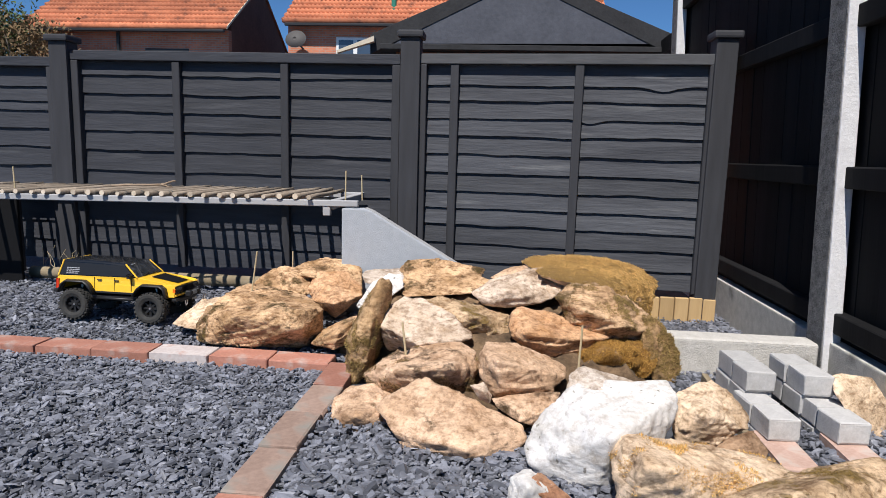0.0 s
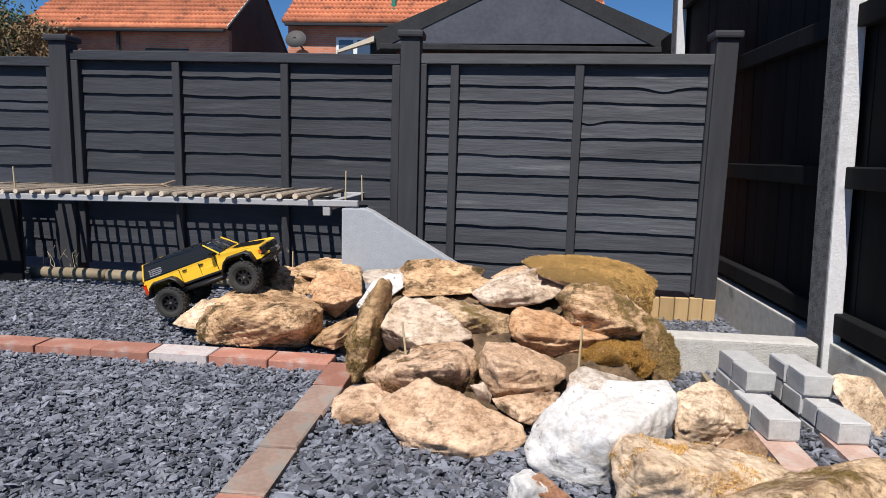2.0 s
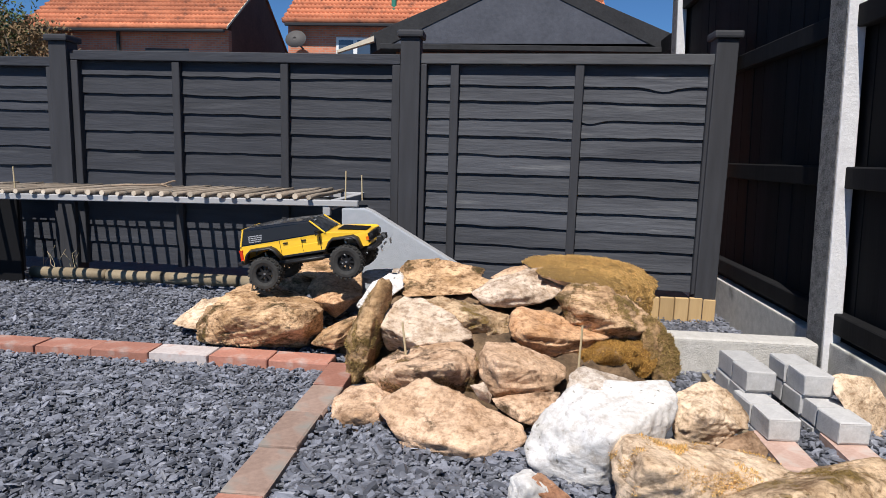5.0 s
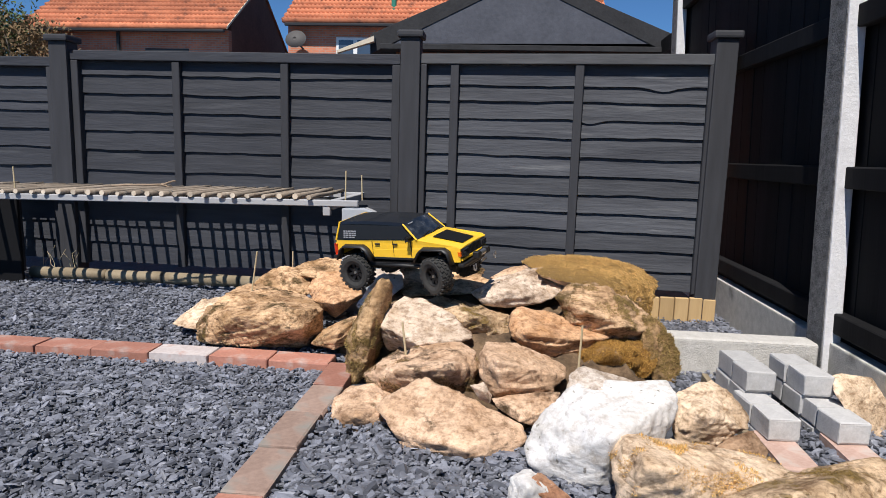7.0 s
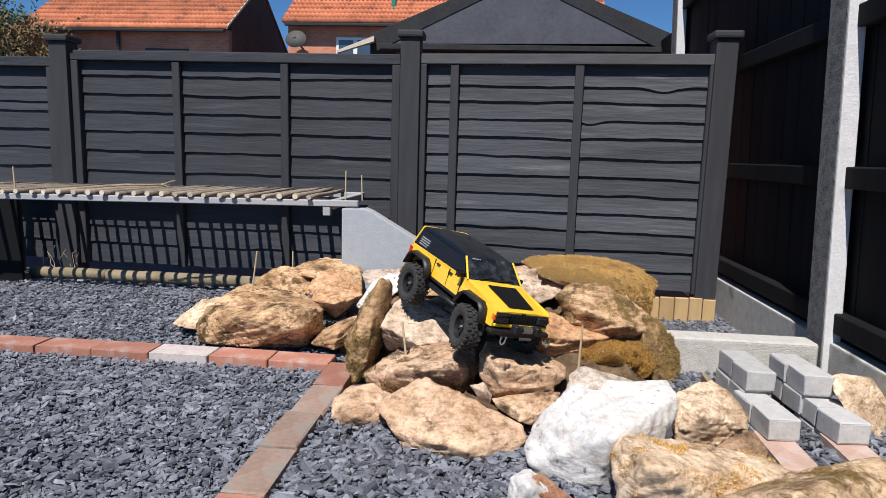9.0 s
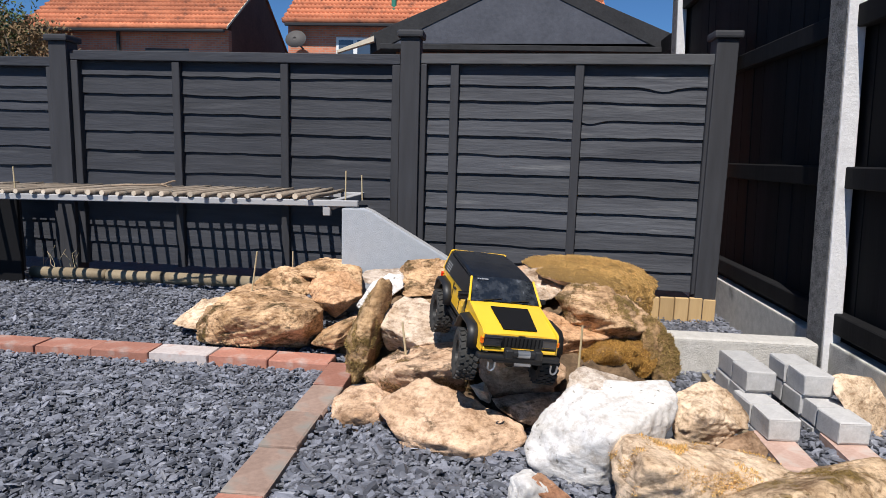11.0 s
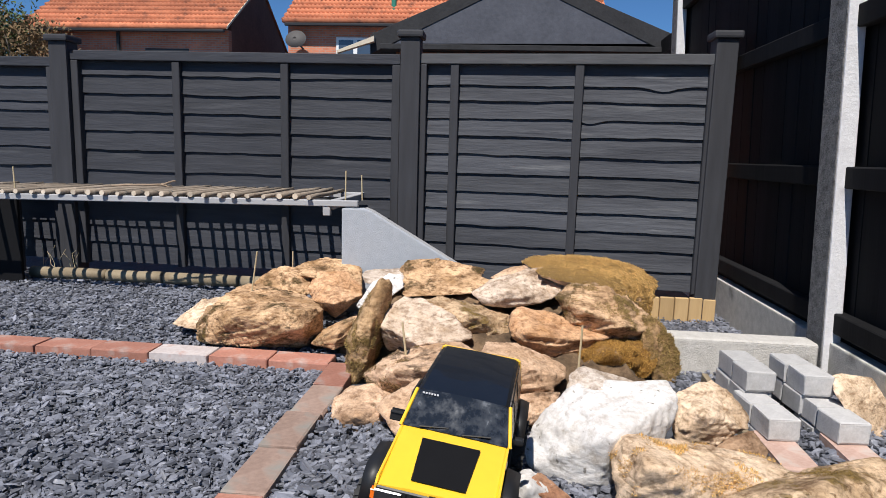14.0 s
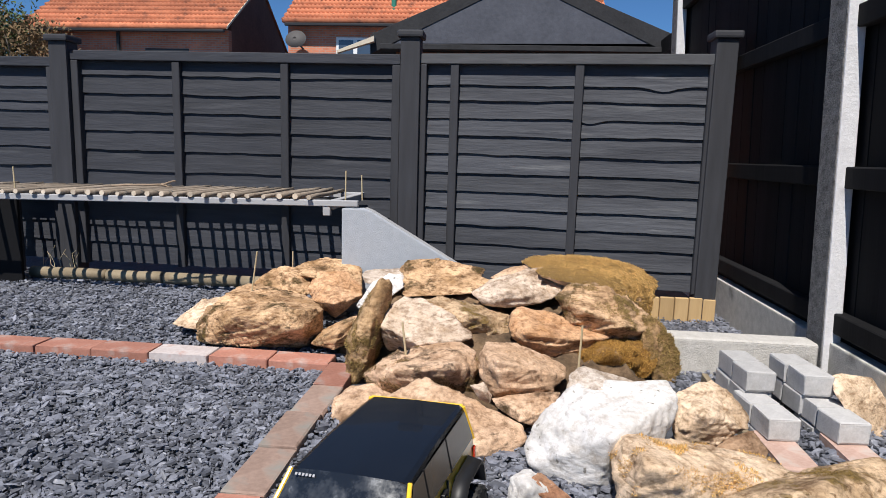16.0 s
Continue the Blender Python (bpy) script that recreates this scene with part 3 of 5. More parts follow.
# ---- block steps ----
def block_steps():
    rng = random.Random(9)
    grey = [mesh_of("block", paver(0.098, 0.078, 0.056, 40 + s), GREY_BLOCK) for s in range(4)]
    red = mesh_of("block", paver(0.2, 0.086, 0.05, 44), DUSTY_BRICK)
    for x, y, z, turn, shape in STEP_BLOCKS:
        if shape == 2:
            b = tagged(new("paving_block", red), "dusty pink block paver set in the slate", "block", "block steps")
            b.matrix_world = pose(x, y, z, 0, 0, turn)
            continue
        for k, along in enumerate((-0.0515, 0.0515)):
            b = tagged(new("paving_block", grey[2 * k + shape]), "pale grey concrete block stacked as a step", "block", "block steps")
            b.matrix_world = pose(x, y, z, 0, 0, turn) @ pose(along, rng.uniform(-0.002, 0.002), 0, 0, 0, rng.uniform(-0.8, 0.8))


def batten(a, b, low):
    d = Vector(b) - Vector(a)
    m = Matrix.Translation(a) @ d.to_track_quat("X", "Z").to_matrix().to_4x4()
    ob = part("timber_batten", box((0, -0.009, -low), (d.length, 0.009, 0.0), 0.002), PALE_LOG, None, "weathered timber batten edging the slate")
    ob.matrix_world = m
    tagged(ob, "", "batten")


STEP_BLOCKS = [
    (0.706, 1.817, 0.12, 93, 0), (0.851, 1.81, 0.12, 93, 1),
    (0.704, 1.825, 0.062, 93, 1), (0.851, 1.82, 0.062, 93, 0),
    (0.701, 1.65, 0.057, 95, 1), (0.868, 1.655, 0.057, 94, 0),
    (0.701, 1.655, -0.001, 95, 0), (0.868, 1.66, -0.001, 94, 1),
    (0.698, 1.51, 0.0, 88, 2), (0.868, 1.525, 0.0, 88, 2),
]


# ---- stones ----
def rock(name, kind, place, cuts, label, layer=1.0, rough=1.0, moss=""):
    """A quarried stone: struck to flat faces, then layered along its bedding, chipped along its edges and weathered.
    cuts: each face's turn (degrees, 0 to the front, positive to the right), its tip upwards and its distance from the middle."""
    seed = sum(ord(c) * (k + 3) for k, c in enumerate(name)) % 997
    rng = random.Random(seed)
    normals = np.array([(math.sin(radians(t)) * math.cos(radians(p)), -math.cos(radians(t)) * math.cos(radians(p)), math.sin(radians(p))) for t, p, _ in cuts])
    far = np.array([d for *_, d in cuts])
    size = float(far.max())
    bm = bmesh.new()
    bmesh.ops.create_icosphere(bm, subdivisions=7 if size > 0.19 else 6 if size > 0.06 else 5, radius=1.0)
    u = np.array([v.co.normalized() for v in bm.verts])
    reach = np.maximum(u @ normals.T, 1e-6) / far
    most = reach.max(1)
    r = ((reach / most[:, None]) ** 160).sum(1) ** (-1 / 160) / most
    two = np.partition(reach, -2, axis=1)[:, -2:]
    edge = np.clip((two[:, 0] / two[:, 1] - 0.86) / 0.14, 0, 1)
    shift = Vector((seed * 1.7, seed * 0.9, seed * 0.3))
    bed = Vector((0.4 * rng.uniform(-1, 1), 0.25 * rng.uniform(-1, 1), 1)).normalized()
    scale, lush = min(1.0, size / 0.16), moss in ("top", "front", "dry")
    for v, d, out, rim in zip(bm.verts, u, r, edge):
        d = Vector(d)
        p = d * float(out)
        q = p + shift
        flat = 0.0
        for k, amp in ((8.0, 0.009), (24.0, 0.005)):
            w = q * k + noise.noise_vector(q * k * 0.8) * 0.18
            spot = noise.voronoi(w)[1][0]
            g = noise.noise_vector(spot * 17.3)
            flat += ((w - spot).dot(g) + g.x * 0.4) * amp
        h = (q.dot(bed) + noise.noise(q * 6) * 0.014) * 74
        row = math.floor(h)
        ledge = (noise.noise(Vector((row * 3.1, q.x * 7, q.y * 7))) * 0.8 + (h - row - 0.5) * 0.35) * 0.009 * layer
        chip = -max(0.0, noise.noise(q * 24 + Vector((5, 2, 8))) + 0.12) * 0.013 * float(rim)
        crack = -max(0.0, 0.045 - abs(noise.noise(q * 9 + Vector((1, 7, 3))))) * 0.1
        grit = noise.fractal(q * 70, 0.6, 2.2, 3) * 0.0021
        clump = noise.fractal(q * 26, 0.7, 2.1, 3) * 0.008 if lush else 0.0
        v.co = p + d * (((flat + ledge + chip + crack) * scale + grit) * rough + clump)
    ob = part(name, bm, STONES[kind], None, label, False)
    ob.name = "rock"
    ob.data.shade_smooth()
    ob.matrix_world = Matrix.Translation(place)
    tagged(ob, label, "rock", "stones of the rockery")
    if moss:
        moss_tufts(ob, moss, seed)
    return ob


def moss_tufts(ob, where, seed):
    """Short tufts of moss on a stone: over its top, or over its front and foot."""
    rng = random.Random(seed)
    v, f = [], []
    material = {"top": MOSS_TUFT, "front": RUST_TUFT, "foot": DRY_TUFT, "patch": STRAW_TUFT, "gold": MOSS_TUFT, "dry": STRAW_TUFT}[where]
    low = min(p.co.z for p in ob.data.vertices)
    tall = max(p.co.z for p in ob.data.vertices) - low
    for face in ob.data.polygons:
        n, c = face.normal, face.center
        patch = noise.fractal(c * 16 + Vector((seed, 0, 0)), 0.8, 2.1, 3)
        if where == "top":
            ok = n.z > 0.1 and patch > -0.45
        elif where == "front":
            ok = n.y < 0.3 and patch > -0.3
        elif where in ("patch", "gold"):
            ok = patch > 0.28
        elif where == "dry":
            ok = n.y < 0.4 and patch > -0.45
        else:
            ok = (c.z - low) / tall < 0.55 + 0.4 * patch and n.y < 0.2
        if not ok:
            continue
        for _ in range(3):
            if rng.random() > face.area * 110000:
                continue
            up = (n + Vector((rng.gauss(0, 0.5), rng.gauss(0, 0.5), rng.gauss(0.2, 0.5)))).normalized() * rng.uniform(0.0035, 0.0085)
            side = up.cross(Vector((rng.gauss(0, 1), rng.gauss(0, 1), rng.gauss(0, 1)))).normalized() * rng.uniform(0.0005, 0.0013)
            k = len(v)
            base = c - n * 0.001 + Vector((rng.uniform(-1, 1), rng.uniform(-1, 1), rng.uniform(-1, 1))) * 0.003
            v += [tuple(base - side), tuple(base + side), tuple(base + up)]
            f.append((k, k + 1, k + 2))
    d = bpy.data.meshes.new("moss")
    d.from_pydata(v, [], f)
    d.materials.append(material)
    tufts = new("moss", d)
    tufts.parent = ob
    tagged(tufts, "", "", "", "stuff")


def rubble_core():
    """Packed earth and rubble that the stones lie on."""
    bm = bmesh.new()
    xs, ys = [-0.6 + 0.014 * k for k in range(85)], [1.42 + 0.014 * k for k in range(85)]
    def height(x, y):
        up = np.interp(y, [1.42, 1.6, 1.8, 1.95, 2.1, 2.42, 2.6], [-0.06, -0.01, 0.05, 0.11, 0.16, 0.17, -0.05])
        left = np.interp(y, [1.95, 2.1], [-0.42, -0.58])
        wide = np.interp(x, [left, left + 0.12, 0.38, 0.5], [0, 1, 1, 0])
        return -0.06 + (up + 0.06) * wide + 0.024 * noise.fractal(Vector((x * 14, y * 14, 0)), 0.7, 2.1, 5)
    grid = [[bm.verts.new((x, y, height(x, y))) for x in xs] for y in ys]
    for a, b in zip(grid, grid[1:]):
        for k in range(len(xs) - 1):
            bm.faces.new((a[k], a[k + 1], b[k + 1], b[k]))
    ob = part("rubble_core", bm, STONES["earth"], None, "earth and mossy rubble packed between the rockery stones", True)
    tagged(ob, "", "rubble", "", "stuff")


rubble_core()
rock('left_boulder', 'umber', (-0.899, 2.269, 0.040), [(0, -78, 0.087), (-49, 84, 0.099), (-86, 39, 0.161), (132, 83, 0.102), (180, 0, 0.245), (114, -27, 0.185), (-83, 26, 0.183), (103, -47, 0.166), (147, 46, 0.156), (-73, 2, 0.212), (-161, 46, 0.187), (116, 0, 0.199), (19, -47, 0.186), (-2, -22, 0.222), (122, 21, 0.190), (166, 39, 0.183), (-28, 9, 0.241), (73, -27, 0.253), (9, 32, 0.275), (-42, -67, 0.133), (78, -11, 0.276), (-39, 47, 0.195), (70, 24, 0.307), (-40, 1, 0.246)], 'big blunt brown sandstone boulder with patches of dry moss', layer=0.8)
rock('left_slab', 'pale2', (-1.109, 2.281, 0.046), [(51, -81, 0.047), (127, -61, 0.049), (-6, 57, 0.041), (-34, -75, 0.057), (-12, 66, 0.037), (5, 50, 0.057), (-85, 46, 0.062), (118, -37, 0.083), (-10, 81, 0.045), (180, 0, 0.072), (141, 24, 0.103), (179, 12, 0.073), (-158, 52, 0.065), (-131, 47, 0.070)], 'flat cream sandstone slab lying on the slate', layer=1.5)
rock('back_left_low', 'umber', (-0.921, 2.542, 0.123), [(81, -81, 0.047), (11, 50, 0.065), (48, 62, 0.071), (112, -34, 0.100), (-171, 66, 0.067), (-43, -75, 0.049), (-57, -65, 0.056), (-88, 43, 0.070), (172, 12, 0.098), (-109, 56, 0.060), (180, 0, 0.101), (-14, 52, 0.066)], 'rough block of rust-streaked brown sandstone in the rockery', layer=1.2)
rock('back_left_top', 'umber', (-0.747, 2.657, 0.161), [(-43, -80, 0.046), (19, 77, 0.039), (-17, -65, 0.068), (29, 66, 0.054), (130, -54, 0.085), (-101, 56, 0.084), (-120, 62, 0.070), (-38, 69, 0.064), (117, -18, 0.121), (48, 46, 0.098), (180, 0, 0.106), (170, 44, 0.081), (-149, 56, 0.077), (177, 57, 0.070), (128, 28, 0.113)], 'rough block of rust-streaked brown sandstone in the rockery', layer=1.2)
rock('back_left_mid', 'orange', (-0.686, 2.517, 0.111), [(98, -79, 0.049), (-5, 74, 0.061), (52, 46, 0.070), (-14, -84, 0.053), (-167, 28, 0.080), (-87, 10, 0.094), (180, 0, 0.080), (-46, 49, 0.078), (-79, -25, 0.088), (137, 23, 0.084), (34, -3, 0.097), (-178, 49, 0.077), (-1, -24, 0.100), (-36, 7, 0.102), (117, -15, 0.103)], 'smaller faceted stone of orange-tinted sandstone in the rockery', layer=0.6)
rock('pale_wedge', 'orange', (-0.628, 2.340, 0.108), [(-45, 50, 0.058), (99, -54, 0.045), (-104, -76, 0.044), (43, 74, 0.048), (-70, -57, 0.050), (-35, -31, 0.065), (-166, 37, 0.056), (59, -19, 0.077), (-100, 35, 0.070), (146, -4, 0.058), (180, 0, 0.063), (168, 54, 0.051), (151, 45, 0.054), (34, -42, 0.076)], 'wedge of orange-tinted sandstone in the rockery', layer=0.3)
rock('low_left', 'umber', (-0.563, 2.121, 0.042), [(81, -82, 0.035), (-34, -77, 0.047), (80, -69, 0.039), (-69, 65, 0.035), (112, -8, 0.068), (-118, 52, 0.034), (65, 19, 0.085), (-62, 53, 0.041), (160, 22, 0.064), (46, -23, 0.079), (-19, -6, 0.088), (180, 0, 0.072), (-91, 31, 0.056), (-144, 58, 0.042)], 'smaller stone of brown sandstone resting on the edging')
rock('standing_slab', 'moss2', (-0.407, 1.914, 0.106), [(84, -12, 0.038), (-98, 17, 0.050), (-86, 1, 0.064), (-58, 27, 0.071), (-174, 2, 0.063), (73, -4, 0.051), (-105, 29, 0.059), (110, -46, 0.077), (-28, 28, 0.095), (49, 16, 0.096), (-49, 1, 0.082), (-16, -9, 0.100), (-115, 32, 0.066), (-162, -73, 0.120), (-34, -6, 0.093), (-149, 42, 0.099), (118, -62, 0.098), (-95, -48, 0.125), (0, 0, 0.102), (166, 24, 0.095), (174, 4, 0.067), (43, -31, 0.098), (141, 1, 0.072), (162, 12, 0.079), (-179, -10, 0.077)], 'upright leaning slab of brown sandstone with olive moss', layer=0.6, rough=0.7, moss="patch")
rock('white_back', 'white', (-0.425, 2.215, 0.181), [(95, -55, 0.028), (-92, 33, 0.045), (-122, 47, 0.036), (-14, 33, 0.048), (-84, -74, 0.072), (1, 48, 0.046), (-26, 31, 0.051), (180, 0, 0.058), (27, 47, 0.054), (-170, 57, 0.055), (113, -9, 0.065), (161, 26, 0.065)], 'smaller stone of white speckled limestone in the rockery')
rock('ledge_low', 'umber', (-0.215, 2.322, 0.193), [(34, -81, 0.029), (-3, 71, 0.037), (-168, 60, 0.047), (-175, 70, 0.039), (-84, -46, 0.113), (92, -51, 0.091), (180, 0, 0.101), (-113, 46, 0.102), (131, 24, 0.121), (137, 51, 0.087), (-92, -34, 0.133)], 'layered block of rust-streaked brown sandstone in the rockery', layer=1.8)
rock('ledge_top', 'umber', (-0.258, 2.430, 0.230), [(13, -83, 0.037), (117, -80, 0.042), (9, 55, 0.052), (28, 68, 0.045), (157, 68, 0.043), (-141, 58, 0.054), (-85, -40, 0.095), (180, 0, 0.093), (-96, 14, 0.109), (-157, 70, 0.041), (107, -57, 0.097), (69, 87, 0.039), (-17, 52, 0.081)], 'layered block of rust-streaked brown sandstone in the rockery', layer=1.8)
rock('ledge_left', 'white2', (-0.450, 2.473, 0.189), [(49, -80, 0.024), (2, 73, 0.025), (-75, -83, 0.029), (-161, 68, 0.027), (122, -55, 0.054), (20, 65, 0.035), (-5, 51, 0.047), (-83, -33, 0.084), (-180, 0, 0.079), (-98, 32, 0.082), (122, -11, 0.097)], 'smaller stone of off-white limestone in the rockery')
rock('pale_ledge', 'pale', (0.079, 2.222, 0.214), [(-61, 81, 0.052), (68, -71, 0.050), (43, 71, 0.063), (-135, 58, 0.062), (-84, -74, 0.073), (-7, -82, 0.057), (-87, -55, 0.107), (-65, 70, 0.073), (-110, 42, 0.097), (180, 0, 0.121), (43, 60, 0.081), (36, 24, 0.128), (84, -47, 0.087), (-41, 22, 0.181), (-180, 34, 0.104), (-157, 47, 0.082), (15, -23, 0.152), (0, -26, 0.164), (115, 14, 0.138), (129, 35, 0.126), (96, 59, 0.100)], 'block of pale layered sandstone in the rockery', layer=1.5)
rock('ledge_behind', 'tan', (0.042, 2.366, 0.238), [(66, -72, 0.021), (-51, -80, 0.025), (-111, 56, 0.026), (-144, 64, 0.023), (-4, 69, 0.026), (113, -48, 0.037), (114, 31, 0.060), (-180, 0, 0.067)], 'small block of tan sandstone in the rockery')
rock('moss_slab', 'moss', (0.376, 2.502, 0.208), [(66, 82, 0.058), (-76, -68, 0.058), (-133, 88, 0.073), (180, 0, 0.161), (101, -74, 0.139), (65, 66, 0.087), (59, 33, 0.167), (52, 11, 0.215), (88, -26, 0.207), (-7, -48, 0.210), (-95, 77, 0.118), (103, 7, 0.219), (179, 22, 0.158), (144, 51, 0.142), (-165, 34, 0.176), (25, -33, 0.248), (124, 19, 0.214), (-131, -1, 0.257)], 'large flat slab of sandstone covered in golden moss', moss="top")
rock('mid_right', 'moss3', (0.356, 2.102, 0.160), [(-16, -82, 0.064), (44, 67, 0.076), (68, 55, 0.073), (-75, -77, 0.064), (11, 77, 0.089), (90, -76, 0.092), (-97, -33, 0.104), (180, 0, 0.121), (-163, 47, 0.105), (62, 40, 0.100), (141, 47, 0.102), (-113, 13, 0.146), (-11, -33, 0.131), (17, -38, 0.130), (119, 48, 0.104), (-89, -55, 0.086), (-50, -12, 0.173), (-25, -31, 0.142)], 'rough block of brown layered sandstone with thin moss in the rockery', layer=1.4, moss="patch")
rock('centre_pale', 'pale', (-0.249, 1.940, 0.129), [(17, 57, 0.059), (180, 0, 0.073), (81, -72, 0.067), (-28, -38, 0.094), (131, -78, 0.065), (16, -62, 0.077), (17, 48, 0.068), (-93, -10, 0.114), (-99, 12, 0.112), (139, 39, 0.085), (130, 33, 0.094), (-14, -56, 0.083), (173, 25, 0.078), (-157, -87, 0.074), (-130, 29, 0.103), (-47, -27, 0.110), (-14, 61, 0.075), (-145, 29, 0.097), (-47, 47, 0.103), (-101, -23, 0.119), (41, 71, 0.069), (-171, 37, 0.089), (24, -29, 0.114), (105, -34, 0.129), (55, 57, 0.088)], 'smooth faced block of pale sandstone in the rockery', layer=0.5)
rock('centre_layer', 'tanmoss', (-0.080, 2.050, 0.140), [(86, 77, 0.042), (-74, -59, 0.048), (39, -82, 0.064), (174, 52, 0.055), (105, -64, 0.079), (-7, 76, 0.069), (180, 0, 0.083), (-27, 31, 0.116), (11, -17, 0.110), (56, 41, 0.082), (151, 47, 0.057), (131, 73, 0.043), (-3, -20, 0.107), (-142, 49, 0.106), (100, -26, 0.107), (103, -12, 0.110)], 'block of layered sandstone with moss on its edge', layer=1.8)
rock('orange_rock', 'orange', (0.165, 1.976, 0.118), [(54, 72, 0.057), (89, -70, 0.078), (180, 0, 0.097), (-84, -52, 0.073), (29, -25, 0.101), (160, 51, 0.080), (48, -45, 0.099), (-96, -21, 0.102), (-172, 47, 0.083), (7, -28, 0.109), (-65, -76, 0.077), (-62, 33, 0.145), (-51, 65, 0.110), (-23, -35, 0.116), (-106, -10, 0.115), (-120, 19, 0.127), (-43, -25, 0.133)], 'rough block of orange-tinted sandstone in the rockery', layer=0.9)
rock('moss_low', 'mossd', (0.362, 1.978, 0.050), [(-90, 81, 0.071), (-4, -35, 0.087), (-54, -77, 0.055), (67, 73, 0.078), (-159, 42, 0.069), (55, 30, 0.097), (180, 0, 0.085), (-66, 61, 0.098), (81, -57, 0.084), (65, -65, 0.072), (22, -24, 0.096), (-117, 13, 0.115), (158, 33, 0.092), (-100, -36, 0.107), (164, 46, 0.084), (-42, 25, 0.142), (116, 20, 0.134), (-9, -47, 0.082)], 'rough block of sandstone thick with rusty moss in the rockery', moss="front")
rock('moss_end', 'moss2', (0.524, 2.058, 0.059), [(-105, -11, 0.037), (44, 17, 0.035), (-101, -23, 0.039), (-108, -48, 0.055), (49, 30, 0.039), (82, -31, 0.087), (-102, -63, 0.073), (180, 0, 0.074), (106, 1, 0.070), (148, 38, 0.072), (32, 58, 0.078), (95, 16, 0.057), (110, 36, 0.061), (161, 44, 0.082), (29, 3, 0.063)], 'smaller stone of brown sandstone with hanging olive moss', moss="dry")
rock('mid_row_left', 'tanm', (-0.214, 1.767, 0.049), [(35, -77, 0.061), (-82, 82, 0.063), (14, -43, 0.088), (-92, 72, 0.066), (-3, -30, 0.108), (180, 0, 0.096), (-132, 45, 0.087), (-85, -56, 0.115), (85, 67, 0.110), (-50, -72, 0.087), (-82, 61, 0.085), (100, -29, 0.128), (178, 23, 0.094), (62, -7, 0.155), (-110, 34, 0.111), (113, -12, 0.136), (-88, -28, 0.145), (76, 34, 0.152), (-45, 9, 0.154), (-174, 35, 0.090), (-160, 33, 0.091), (132, 18, 0.140)], 'rough block of tan sandstone with dry brown moss at its foot', layer=0.7, moss="foot")
rock('mid_row_right', 'tan', (0.057, 1.739, 0.078), [(84, 72, 0.059), (30, -75, 0.061), (139, 87, 0.067), (-93, -22, 0.087), (136, 49, 0.082), (180, 0, 0.104), (-87, -31, 0.086), (67, 63, 0.071), (24, -4, 0.114), (83, -43, 0.097), (32, 9, 0.113), (-156, 40, 0.093), (-82, 60, 0.104), (-69, 19, 0.129), (-106, 8, 0.107), (-44, -12, 0.135), (166, 34, 0.094), (93, -34, 0.111), (-167, 33, 0.095), (16, -46, 0.095), (-34, -16, 0.138)], 'rough block of tan sandstone in the rockery', layer=1.1)
rock('chip', 'pale', (-0.034, 1.558, 0.074), [(88, 34, 0.016), (-45, -25, 0.017), (-29, 82, 0.025), (-19, -40, 0.017), (173, 20, 0.017), (70, 7, 0.020), (-84, -36, 0.015), (-146, 45, 0.023), (-73, -68, 0.017), (153, -59, 0.022), (180, 0, 0.019), (125, 29, 0.018), (117, -35, 0.026)], 'small chip of pale layered sandstone')
rock('front_left', 'tan', (-0.361, 1.622, -0.019), [(2, -75, 0.049), (103, -18, 0.081), (71, 73, 0.055), (-35, -65, 0.052), (-18, 84, 0.051), (180, 0, 0.081), (56, 28, 0.095), (-60, 68, 0.057), (-87, 7, 0.077), (-60, -47, 0.064), (-110, 29, 0.072), (-58, 51, 0.069), (177, 29, 0.072), (93, 67, 0.061), (22, -23, 0.106), (-163, 44, 0.070), (-8, -28, 0.099), (-126, 31, 0.075), (97, -4, 0.088), (164, 33, 0.075), (132, -5, 0.094), (-40, 13, 0.102)], 'smaller stone of tan sandstone in the rockery', layer=0.8)
rock('front_slab', 'tan', (-0.112, 1.521, 0.002), [(141, 50, 0.075), (-45, -69, 0.078), (-27, 59, 0.082), (33, 70, 0.068), (180, 0, 0.091), (-77, -45, 0.112), (27, -73, 0.092), (61, -70, 0.104), (-17, -36, 0.115), (-131, 29, 0.141), (168, 31, 0.084), (86, -44, 0.142), (105, -21, 0.159), (-23, -15, 0.131), (13, -33, 0.142), (37, 11, 0.162), (179, 26, 0.090), (40, 46, 0.120), (-156, 28, 0.116), (-62, -30, 0.134), (109, -4, 0.162), (97, 72, 0.077)], 'broad flat tan sandstone slab leaning on the rockery', rough=0.8)
rock('front_low', 'tanm', (0.075, 1.584, 0.033), [(-49, 87, 0.033), (-52, -68, 0.030), (-63, -56, 0.034), (31, 43, 0.048), (73, -49, 0.045), (180, 0, 0.059), (-171, 49, 0.036), (92, -35, 0.055), (-149, 55, 0.036), (-76, -46, 0.043), (-153, 76, 0.032), (37, -6, 0.062)], 'smaller stone of tan sandstone with dry brown moss in the rockery', layer=1.2)
